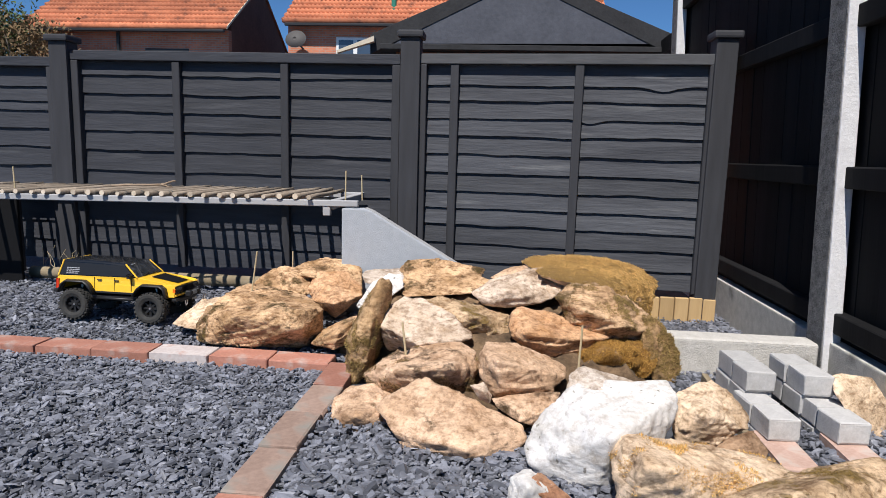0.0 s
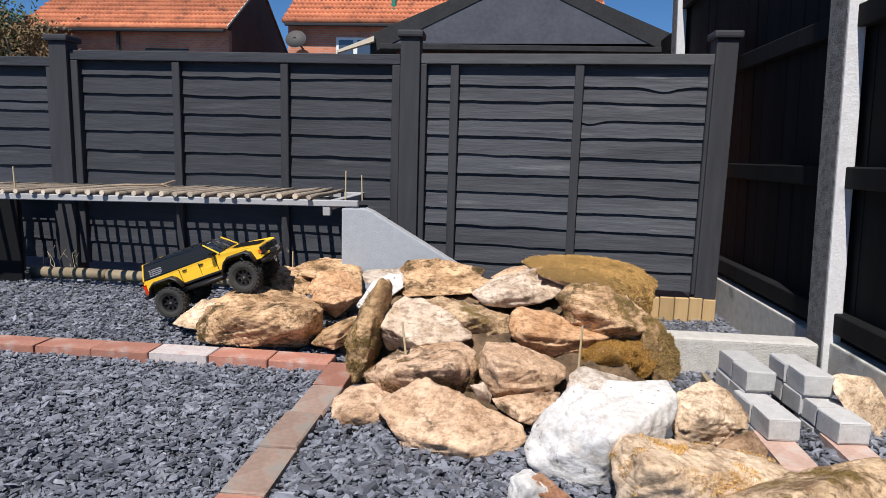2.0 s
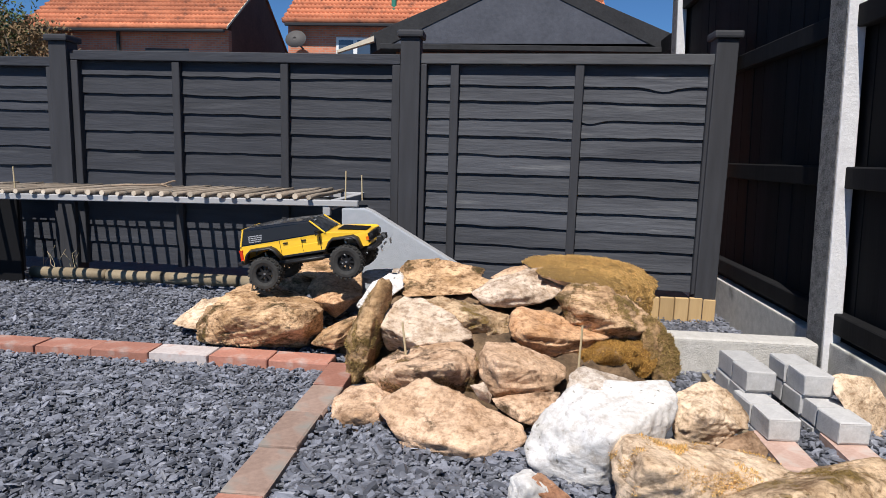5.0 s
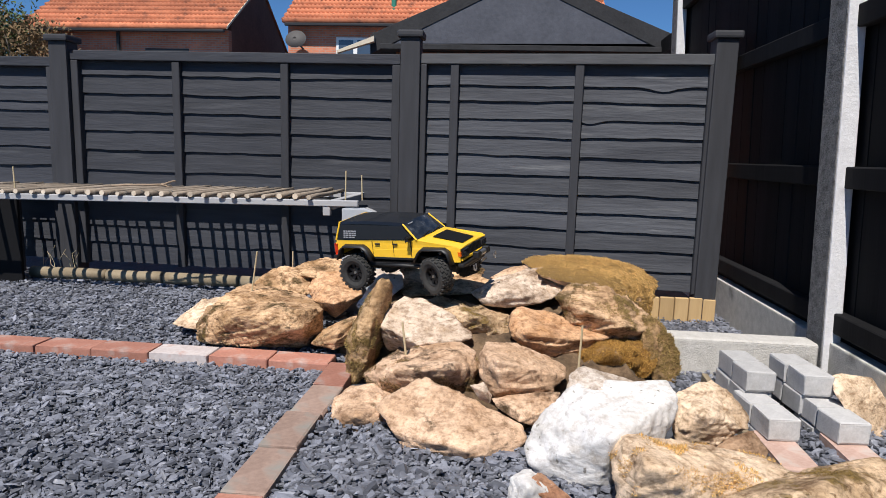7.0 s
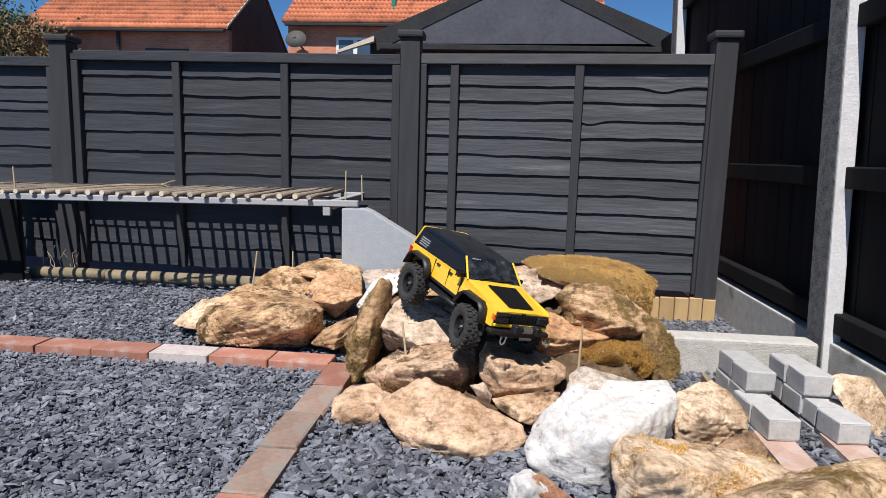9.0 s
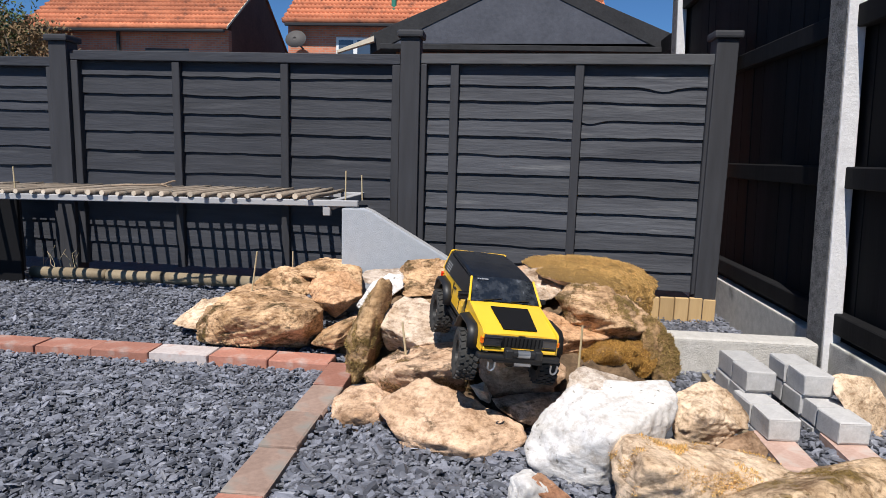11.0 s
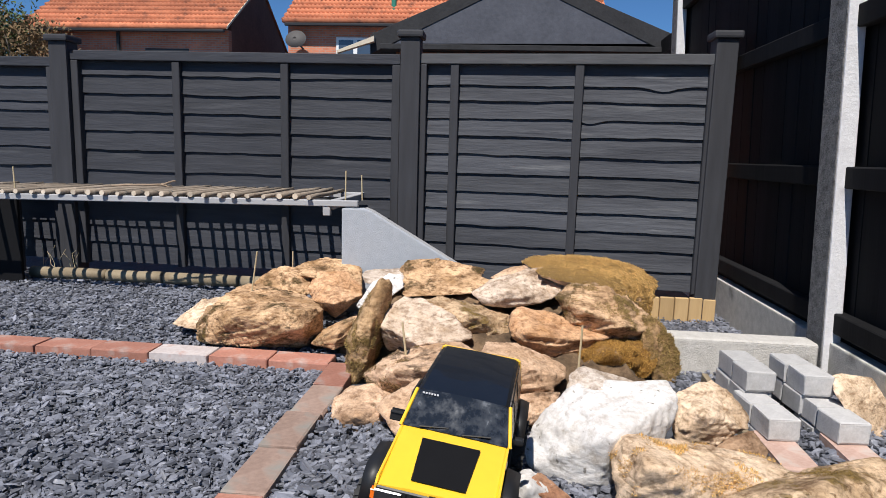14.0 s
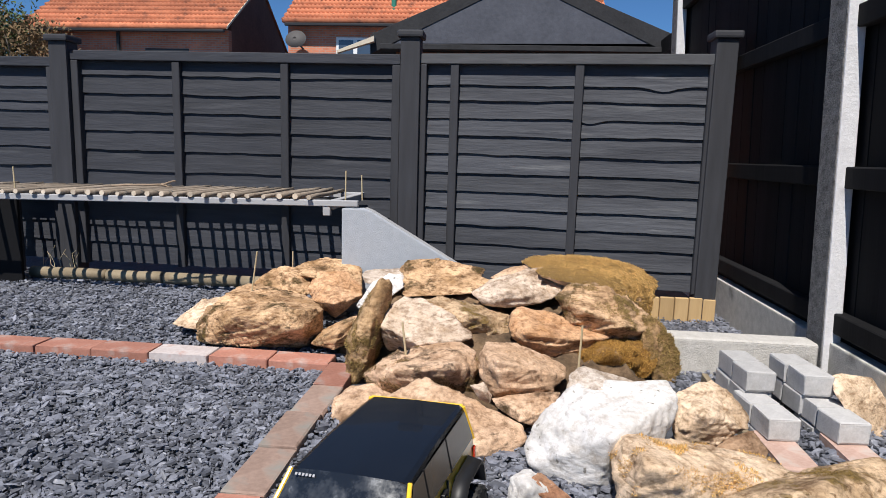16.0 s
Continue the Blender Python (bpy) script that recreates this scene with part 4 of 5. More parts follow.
rock('white_boulder', 'white', (0.238, 1.402, 0.050), [(-31, 80, 0.114), (180, 0, 0.121), (68, -42, 0.102), (-75, -65, 0.137), (-127, 26, 0.108), (37, -19, 0.122), (-29, -9, 0.157), (74, -28, 0.111), (-84, -50, 0.145), (85, -15, 0.133), (44, -4, 0.135), (-178, 41, 0.105), (-64, 44, 0.127), (45, 19, 0.157), (-13, -31, 0.155), (-55, 27, 0.141), (24, 73, 0.133), (-116, 16, 0.124), (-98, -25, 0.156), (-142, 36, 0.106), (101, 10, 0.175), (30, -28, 0.130), (-105, -14, 0.154), (-61, 60, 0.123)], 'large white speckled limestone boulder beside the steps', layer=0.5, rough=0.6)
rock('white_cap', 'white2', (0.236, 1.468, 0.152), [(42, -75, 0.025), (45, 73, 0.028), (70, 74, 0.026), (10, -51, 0.040), (180, 0, 0.045), (-109, 2, 0.057), (171, 54, 0.030), (-128, 21, 0.046), (-48, 35, 0.063), (154, 59, 0.031), (-39, 60, 0.048)], 'small off-white limestone stone on a boulder', layer=0.8)
rock('white_small', 'white', (0.073, 1.123, 0.050), [(-68, 14, 0.042), (0, -11, 0.051), (-2, -75, 0.043), (42, 6, 0.045), (-96, -67, 0.042), (77, -43, 0.046), (96, 60, 0.035), (180, 0, 0.029), (69, 36, 0.041), (-105, 67, 0.042), (118, -12, 0.042), (-108, 1, 0.038), (-147, 16, 0.031), (117, 74, 0.038), (137, 32, 0.034), (-95, -34, 0.045), (171, 21, 0.031), (116, 9, 0.041)], 'smaller stone of white speckled limestone in the rockery')
rock('red_small', 'red', (0.106, 1.128, 0.060), [(-79, -45, 0.013), (66, 53, 0.014), (-65, -52, 0.015), (88, 58, 0.012), (46, -63, 0.029), (-86, -25, 0.018), (47, 26, 0.025), (137, 10, 0.025), (135, 39, 0.016), (174, 30, 0.022), (-116, 16, 0.028), (180, 0, 0.029), (108, 54, 0.013)], 'smaller stone of rust-red ironstone in the rockery')
rock('tan_right', 'pale2', (0.500, 1.489, 0.081), [(52, 49, 0.059), (-109, -17, 0.066), (-66, 80, 0.062), (58, -54, 0.062), (-81, -81, 0.066), (26, -12, 0.074), (180, 0, 0.063), (27, -75, 0.063), (-69, 27, 0.096), (72, -48, 0.069), (49, 68, 0.059), (13, -20, 0.082), (-154, 28, 0.066), (102, 28, 0.085), (-103, -35, 0.073), (-118, -10, 0.067), (-75, 70, 0.069), (48, 38, 0.065), (146, 28, 0.083), (-18, -12, 0.113), (-130, 14, 0.071), (-173, 14, 0.065), (168, 15, 0.073), (76, -32, 0.082)], 'smaller stone of cream sandstone in the rockery', layer=0.8)
rock('brown_low', 'brown', (0.559, 1.413, 0.033), [(-20, -76, 0.024), (29, 40, 0.028), (-25, 66, 0.031), (-131, 26, 0.037), (-180, 0, 0.039), (-67, -67, 0.032), (-162, 33, 0.030), (-89, 70, 0.032), (117, 26, 0.044), (70, -24, 0.048)], 'smaller stone of brown ironstone in the rockery', layer=1.0)
rock('front_moss', 'pale2', (0.390, 1.247, 0.062), [(124, 79, 0.047), (42, -70, 0.068), (12, -69, 0.073), (-105, -21, 0.123), (-2, -20, 0.134), (180, 0, 0.075), (50, -51, 0.094), (19, 12, 0.134), (73, 76, 0.063), (-86, 35, 0.150), (-120, -11, 0.118), (-169, 34, 0.066), (164, 66, 0.050), (-59, 2, 0.188), (-131, 9, 0.114), (178, 38, 0.061), (109, -5, 0.186), (178, 26, 0.067), (169, 9, 0.097)], 'rough block of cream sandstone with golden moss in the rockery', layer=1.0, moss="gold")
rock('front_right', 'tanmoss', (0.607, 1.167, 0.076), [(3, -70, 0.051), (-180, 0, 0.076), (8, -20, 0.117), (-149, 63, 0.035), (44, 52, 0.094), (77, 77, 0.067), (62, -18, 0.139), (-143, 41, 0.049), (-159, 35, 0.048), (-105, -40, 0.138), (111, 8, 0.177), (-68, 49, 0.174)], 'layered block of cream sandstone in the rockery', layer=1.3)
rock('right_edge', 'pale2', (1.000, 1.778, 0.037), [(-109, -36, 0.035), (-119, -68, 0.065), (82, 31, 0.057), (67, 9, 0.062), (32, 19, 0.052), (-178, 58, 0.060), (32, 32, 0.050), (168, 63, 0.059), (57, -40, 0.096), (-115, -20, 0.045), (180, 0, 0.116), (28, 58, 0.065), (-145, 40, 0.070), (-30, 75, 0.095)], 'smaller stone of cream sandstone beside the steps', layer=0.4, rough=0.6)


def stake(a, b, label="thin dry cane stuck between the stones", r=0.0035):
    d = Vector(b) - Vector(a)
    ob = part("cane_stake", rod(bmesh.new(), (0, 0, 0), d, r, r * 0.85, 8), BAMBOO, None, label)
    ob.matrix_world = Matrix.Translation(a)
    tagged(ob, "", "stake", "marker canes")


stake((-0.948, 2.3, 0.13), (-0.924, 2.3, 0.293))
stake((-0.925, 2.7, 0.0), (-0.921, 2.7, 0.234))
stake((-0.69, 2.72, 0.44), (-0.688, 2.72, 0.595), "thin dry cane standing on the deck")
stake((-0.701, 3.1, 0.44), (-0.705, 3.1, 0.565), "thin dry cane standing on the deck")
stake((-2.24, 2.72, 0.45), (-2.243, 2.72, 0.568), "thin dry cane standing on the deck")
stake((-0.262, 1.75, 0.09), (-0.275, 1.75, 0.197))
stake((0.231, 1.77, 0.06), (0.236, 1.77, 0.209))


# ---- bench deck and ramp ----
def deck():
    d = thing("log_deck", pose(-1.6, 2.66, 0.005, 0, -0.8, 0), "grey shelf decked with short cut branches laid side by side", "deck")
    part("front_board", box((-1.3, 0.0, 0.425), (0.985, 0.028, 0.452), 0.003), SHELF_BOARD, d)
    part("back_board", box((-1.3, 0.56, 0.425), (0.875, 0.626, 0.452), 0.003), SHELF_BOARD, d)
    part("end_rail", box((0.84, 0.028, 0.41), (0.875, 0.56, 0.448), 0.003), SHELF_BOARD, d)
    part("bracket", box((0.83, 0.004, 0.385), (0.862, 0.03, 0.425), 0.002), SHELF_BOARD, d)
    rng = random.Random(12)
    x = -1.28
    while x < 0.83:
        r = rng.uniform(0.009, 0.0135)
        bm = rod(bmesh.new(), (x + rng.uniform(-0.008, 0.008), rng.uniform(-0.022, 0.006), 0.452 + r), (x + rng.uniform(-0.012, 0.012), 0.585 + rng.uniform(-0.02, 0.02), 0.452 + r), r, r * rng.uniform(0.8, 1.1), 10, 0.002)
        stick = part("branch", bm, BARK, d, "", True)
        for y in (stick.data.vertices[0].co.y - 0.0015,):
            part("cut_end", rod(bmesh.new(), (x, y, 0.452 + r), (x, y + 0.002, 0.452 + r), r * 0.93, None, 10), LOG_END, stick)
        x += rng.uniform(0.058, 0.074)
    part("leg", box((-1.1, 0.57, -0.05), (-1.055, 0.61, 0.425), 0.003), FENCE_POST, d)
    part("side_board", box((-1.3, 0.25, -0.05), (-0.79, 0.27, 0.415), 0.003), CAR_MATT, d, "black board closing the end of the deck")
    twig = thing("twig", pose(-1.52, 2.68, 0.497), "crooked bare twig lying on the deck", "twig")
    bm = rod(bmesh.new(), (-0.22, 0, 0), (0.0, 0.02, 0.012), 0.004, 0.005, 7, 0.004)
    rod(bm, (0, 0.02, 0.012), (0.06, 0.03, 0.03), 0.006, 0.003, 7, 0.003)
    rod(bm, (-0.02, 0.02, 0.012), (0.06, 0.0, 0.002), 0.004, 0.002, 7, 0.003)
    part("stem", bm, TWIG, twig, "", True)


deck()


def border_log():
    rng = random.Random(2)
    x = -2.42
    while x < -0.85:
        w = rng.uniform(0.3, 0.42)
        bm = rod(bmesh.new(), (0, 0, 0), (w - 0.01, 0, 0.002), 0.03, 0.029, 16, 0.002)
        ob = part("border_log", bm, PALE_LOG, None, "peeled round log lying along the slate", True)
        ob.matrix_world = pose(x, 3.02, 0.016, rng.uniform(0, 90))
        tagged(ob, "", "log", "border logs")
        x += w


border_log()


def ramp():
    r = thing("ramp", pose(-0.69, 2.655, 0), "grey rendered wedge ramp beside the fence", "ramp")
    bm = bmesh.new()
    outline = [(0.0, -0.08), (0.0, 0.437), (0.1, 0.438), (0.13, 0.427), (0.96, -0.05), (0.96, -0.08)]
    prism(bm, outline, 1, 0.0, 0.06, 0.006)
    part("wedge", bm, RENDER_GREY, r)
    top = prism(bmesh.new(), [(0.1, 0.441), (0.131, 0.43), (0.96, -0.0465), (0.955, -0.049), (0.13, 0.425), (0.1, 0.436)], 1, 0.01, 0.05)
    part("ramp_surface", top, SHELF_BOARD, r, "paler worn running surface")


ramp()


# ---- beyond the fence ----
def tiled_roof(x0, x1, y_eave, z_eave, run, rise, across=0.3):
    """Courses of rolled clay tiles up a slope."""
    bm = bmesh.new()
    slope = math.hypot(run, rise)
    up = Vector((0, run, rise)) / slope
    out = Vector((0, -rise, run)) / slope
    course, n = 0.34, int((x1 - x0) / across * 4)
    base = Vector((0, y_eave, z_eave))
    for c in range(int(slope / course)):
        rows = []
        for s, lift in ((0.0, -0.01), (0.0, 0.085), (course + 0.02, 0.006)):
            row = []
            for k in range(n + 1):
                x = x0 + (x1 - x0) * k / n
                roll = 0.05 * math.cos(k * math.pi / 2) ** 2 if lift > 0 else 0
                row.append(bm.verts.new(base + Vector((x, 0, 0)) + up * (c * course + s) + out * (lift + roll)))
            rows.append(row)
        for u, w in zip(rows, rows[1:]):
            for k in range(n):
                bm.faces.new((u[k], u[k + 1], w[k + 1], w[k]))
    return bm


def house(x0, x1, y, z_eave, depth, label, skylights=(), window=None, dish=None, pipe=None):
    h = thing("house", pose(0, y, 0), label, "house", "houses behind the fence")
    rise = depth * 0.5 * 0.72
    part("front_wall", box((x0, 0, -1.0), (x1, 0.25, z_eave - 0.02)), HOUSE_BRICK, h)
    gable = [(0.25, -1.0), (depth, -1.0), (depth, z_eave), (depth / 2, z_eave + rise), (0.25, z_eave + 0.17)]
    part("gable_wall", prism(bmesh.new(), gable, 0, x1 - 0.25, x1 - 0.003), GABLE_BRICK, h, "brick gable end darkened for shade")
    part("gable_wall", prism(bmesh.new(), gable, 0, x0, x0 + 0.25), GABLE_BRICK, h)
    roof = part("roof", tiled_roof(x0 - 0.1, x1 + 0.1, -0.32, z_eave - 0.05, depth / 2 + 0.32, rise + 0.23), ROOF_TILE, h, "orange clay pantile roof", True)
    tagged(roof, kind="stuff")
    part("roof_deck", prism(bmesh.new(), [(-0.3, z_eave - 0.09), (depth / 2, z_eave + rise + 0.1), (depth + 0.3, z_eave - 0.09), (depth / 2, z_eave + rise - 0.02)], 0, x0 - 0.08, x1 + 0.06), ROOF_TILE, roof)
    part("gutter", box((x0, -0.4, z_eave - 0.17), (x1, -0.28, z_eave - 0.07), 0.02), BLACK_PLASTIC, h)
    part("verge", prism(bmesh.new(), [(-0.34, z_eave - 0.06), (-0.34, z_eave + 0.02), (depth / 2, z_eave + rise + 0.22), (depth / 2, z_eave + rise + 0.12)], 0, x1 + 0.08, x1 + 0.11), CREAM_BOARD, h, "pale mortared verge")
    for x, v in skylights:
        k = box((x - 0.4, -0.05, -0.5), (x + 0.4, 0.1, 0.5), 0.02)
        for q in k.verts:
            s = q.co.z
            q.co = Vector((q.co.x, v + s * 0.8 - q.co.y * 0.3, z_eave + 0.2 + v * 0.72 + s * 0.58 + q.co.y * 0.9))
        part("roof_window", k, WINDOW_GLASS, roof)
    if window:
        wx, wz, ww, wh = window
        w = part("window", box((wx, -0.03, wz), (wx + ww, 0.06, wz + wh), 0.01), WHITE_UPVC, h, "white framed window")
        for k in range(2):
            part("pane", box((wx + 0.09 + k * ww / 2, -0.036, wz + 0.09), (wx + ww / 2 - 0.05 + k * ww / 2, -0.02, wz + wh - 0.09)), WINDOW_GLASS, w)
    if dish:
        dx, dz = dish
        rings = []
        for k in range(6):
            q = k / 5
            rings.append([(dx + 0.36 * q * math.cos(a * math.tau / 18), -0.6 + 0.13 * q * q + 0.12 * q * math.sin(a * math.tau / 18), dz + 0.3 * q * math.sin(a * math.tau / 18)) for a in range(18)] if k else [(dx + 0.001 * math.cos(a * math.tau / 18), -0.55, dz + 0.001 * math.sin(a * math.tau / 18)) for a in range(18)])
        part("satellite_dish", rod(loft(bmesh.new(), rings, True, True), (dx, -0.5, dz), (dx + 0.1, 0.0, dz - 0.25), 0.03), DISH_GREY, h)
    if pipe:
        part("vent_pipe", rod(bmesh.new(), (pipe[0], pipe[1], pipe[2]), (pipe[0], pipe[1], pipe[2] + 0.75), 0.09, None, 12), GREEN_PIPE, h, "green vent pipe")
    return h


house_one = house(-17.15, -9.75, 22.0, 4.78, 6.0, "red brick house with an orange tiled roof", ((-14.9, 1.75), (-11.15, 1.8)))
part("downpipe", rod(bmesh.new(), (-13.75, -0.08, -1), (-13.75, -0.08, 4.65), 0.06, None, 10), BLACK_PLASTIC, house_one)
part("window", box((-12.8, -0.03, 2.9), (-11.2, 0.06, 4.1), 0.01), BLACK_PLASTIC, house_one)
part("window", box((-16.0, -0.03, 2.9), (-15.7, 0.06, 4.12), 0.01), WHITE_UPVC, house_one)
house(-7.62, 3.0, 22.0, 5.02, 6.0, "red brick house with an orange tiled roof", (), (-5.93, 3.2, 1.3, 1.35), (-7.2, 4.4), (-4.05, 0.55, 5.15))


def garden_shed():
    """The dark outbuilding whose gable rises behind the fence."""
    s = thing("outbuilding", pose(0, 5.0, 0), "dark outbuilding with a low felted gable roof", "outbuilding")
    apex, x_l, x_r, z_l = (0.059, 2.066), -0.98, 1.16, 1.593
    part("wall", box((-0.9, 0.12, -0.2), (1.1, 2.4, 1.5)), HOUSE_BRICK, s)
    gable = [(-0.9, 1.515), (1.03, 1.535), (0.045, 2.0)]
    part("gable_board", prism(bmesh.new(), gable, 1, 0.006, 0.1), GABLE_BOARD, s, "blue-grey boarded gable")
    for name, e, z in (("roof_slope", x_l - 0.1, z_l - 0.012), ("roof_slope", x_r + 0.06, z_l + 0.0)):
        outline = [(apex[0], apex[1]), (e, z), (e, z - 0.15), (apex[0], apex[1] - 0.085)]
        part(name, prism(bmesh.new(), outline, 1, 0.0, 2.5, 0.004), FELT, s)
    part("barge_board", prism(bmesh.new(), [(-1.04, 1.56), (-1.33, 1.45), (-1.33, 1.43), (-1.04, 1.52)], 1, -0.055, -0.004), CREAM_BOARD, s, "cream barge board end")
    part("soffit", box((-1.0, -0.02, 1.47), (1.12, 0.12, 1.51), 0.003), FELT, s)


garden_shed()


def shrub(place, height, spread, label, material, seed, count=6500):
    t = thing("shrub", Matrix.Translation(place), label, "shrub")
    rng = random.Random(seed)
    bm = bmesh.new()
    tips = []
    rod(bm, (0, 0, 0), (0, 0, height * 0.5), 0.12, 0.07, 8, 0.03)
    for _ in range(16):
        a, f = rng.uniform(0, math.tau), rng.uniform(0.45, 1.0)
        tip = Vector((math.cos(a) * spread * rng.uniform(0.3, 1), math.sin(a) * spread * 0.6 * rng.uniform(0.3, 1), height * f))
        rod(bm, (0, 0, height * rng.uniform(0.2, 0.5)), tip, 0.05, 0.012, 6, 0.03)
        tips.append(tip)
    part("trunk", bm, BARK, t)
    v, f = [], []
    for _ in range(count):
        c = rng.choice(tips) + Vector((rng.gauss(0, 0.4), rng.gauss(0, 0.4), rng.gauss(0, 0.35)))
        a, b = Vector((rng.gauss(0, 1), rng.gauss(0, 1), rng.gauss(0, 1))).normalized(), Vector((rng.gauss(0, 1), rng.gauss(0, 1), rng.gauss(0, 1))).normalized()
        s = rng.uniform(0.04, 0.1)
        n = len(v)
        v += [tuple(c - a * s), tuple(c + b * s * 0.5), tuple(c + a * s), tuple(c - b * s * 0.5)]
        f.append((n, n + 1, n + 2, n + 3))
    d = bpy.data.meshes.new("crown")
    d.from_pydata(v, [], f)
    d.materials.append(material)
    new("crown", d).parent = t


shrub((-15.9, 20.0, 0.0), 4.3, 1.0, "rusty-leaved shrub above the fence", LEAF_DRY, 1)
shrub((-17.3, 20.5, 0.0), 4.7, 1.2, "green shrub above the fence", LEAF, 2)

block_steps()
batten((0.645, 1.97, 0.025), (0.628, 1.44, 0.0), 0.06)


def dry_weed():
    w = thing("dry_weed", pose(-2.3, 3.06, -0.01), "dry straw-coloured weed stalks by the log", "weed")
    rng = random.Random(6)
    for k in range(9):
        bm = bmesh.new()
        at = Vector((rng.uniform(-0.1, 0.12), rng.uniform(-0.03, 0.03), 0))
        for s in range(4):
            to = at + Vector((rng.uniform(-0.03, 0.03), rng.uniform(-0.01, 0.01), rng.uniform(0.02, 0.05)))
            rod(bm, at, to, 0.0014, 0.001, 5)
            at = to
        part("stalk", bm, BAMBOO, w)


dry_weed()


# ---- the model car ----
WHEEL_R, AXLE, TRACK = 0.062, 0.1565, 0.101


def tyre_mesh():
    """A knobbly off-road tyre round the y axis."""
    bm = bmesh.new()
    profile = [(0.033, -0.019), (0.044, -0.0235), (0.054, -0.023), (0.0585, -0.018), (0.0588, 0.0), (0.0585, 0.018), (0.054, 0.023), (0.044, 0.0235), (0.033, 0.019)]
    n = 40
    loft(bm, [[(r * math.cos(k * math.tau / n), y, r * math.sin(k * math.tau / n)) for r, y in profile] for k in range(n)] +
         [[(r, y, 0) for r, y in profile]], True, False)
    for k in range(22):
        for row, (y, w) in enumerate(((-0.016, 0.011), (-0.004, 0.008), (0.006, 0.008), (0.017, 0.011))):
            a = (k + 0.5 * (row % 2)) * math.tau / 22
            m = Matrix.Rotation(-a, 4, "Y") @ Matrix.Translation((0.0595, y, 0)) @ Matrix.Rotation(radians(18 if row < 2 else -18), 4, "X")
            boxed(bm, (-0.004, -w / 2, -0.0048), (0.0024, w / 2, 0.0048), 0.0, 1, m)
    return mesh_of("tyre", bm, TYRE)


def rim_mesh():
    bm = bmesh.new()
    n = 30
    profile = [(0.034, -0.018), (0.034, 0.018), (0.0305, 0.018), (0.0295, 0.008), (0.0295, -0.008), (0.0305, -0.018)]
    loft(bm, [[(r * math.cos(k * math.tau / n), y, r * math.sin(k * math.tau / n)) for r, y in profile] for k in range(n + 1)], True, False)
    for k in range(8):
        m = Matrix.Rotation(k * math.tau / 8, 4, "Y")
        boxed(bm, (0.008, 0.003, -0.0045), (0.031, 0.009, 0.0045), 0.0, 1, m)
        boxed(bm, (0.008, -0.009, -0.0045), (0.031, -0.003, 0.0045), 0.0, 1, m)
    rod(bm, (0, -0.012, 0), (0, 0.012, 0), 0.011, None, 16)
    return mesh_of("rim", bm, CAR_TRIM)


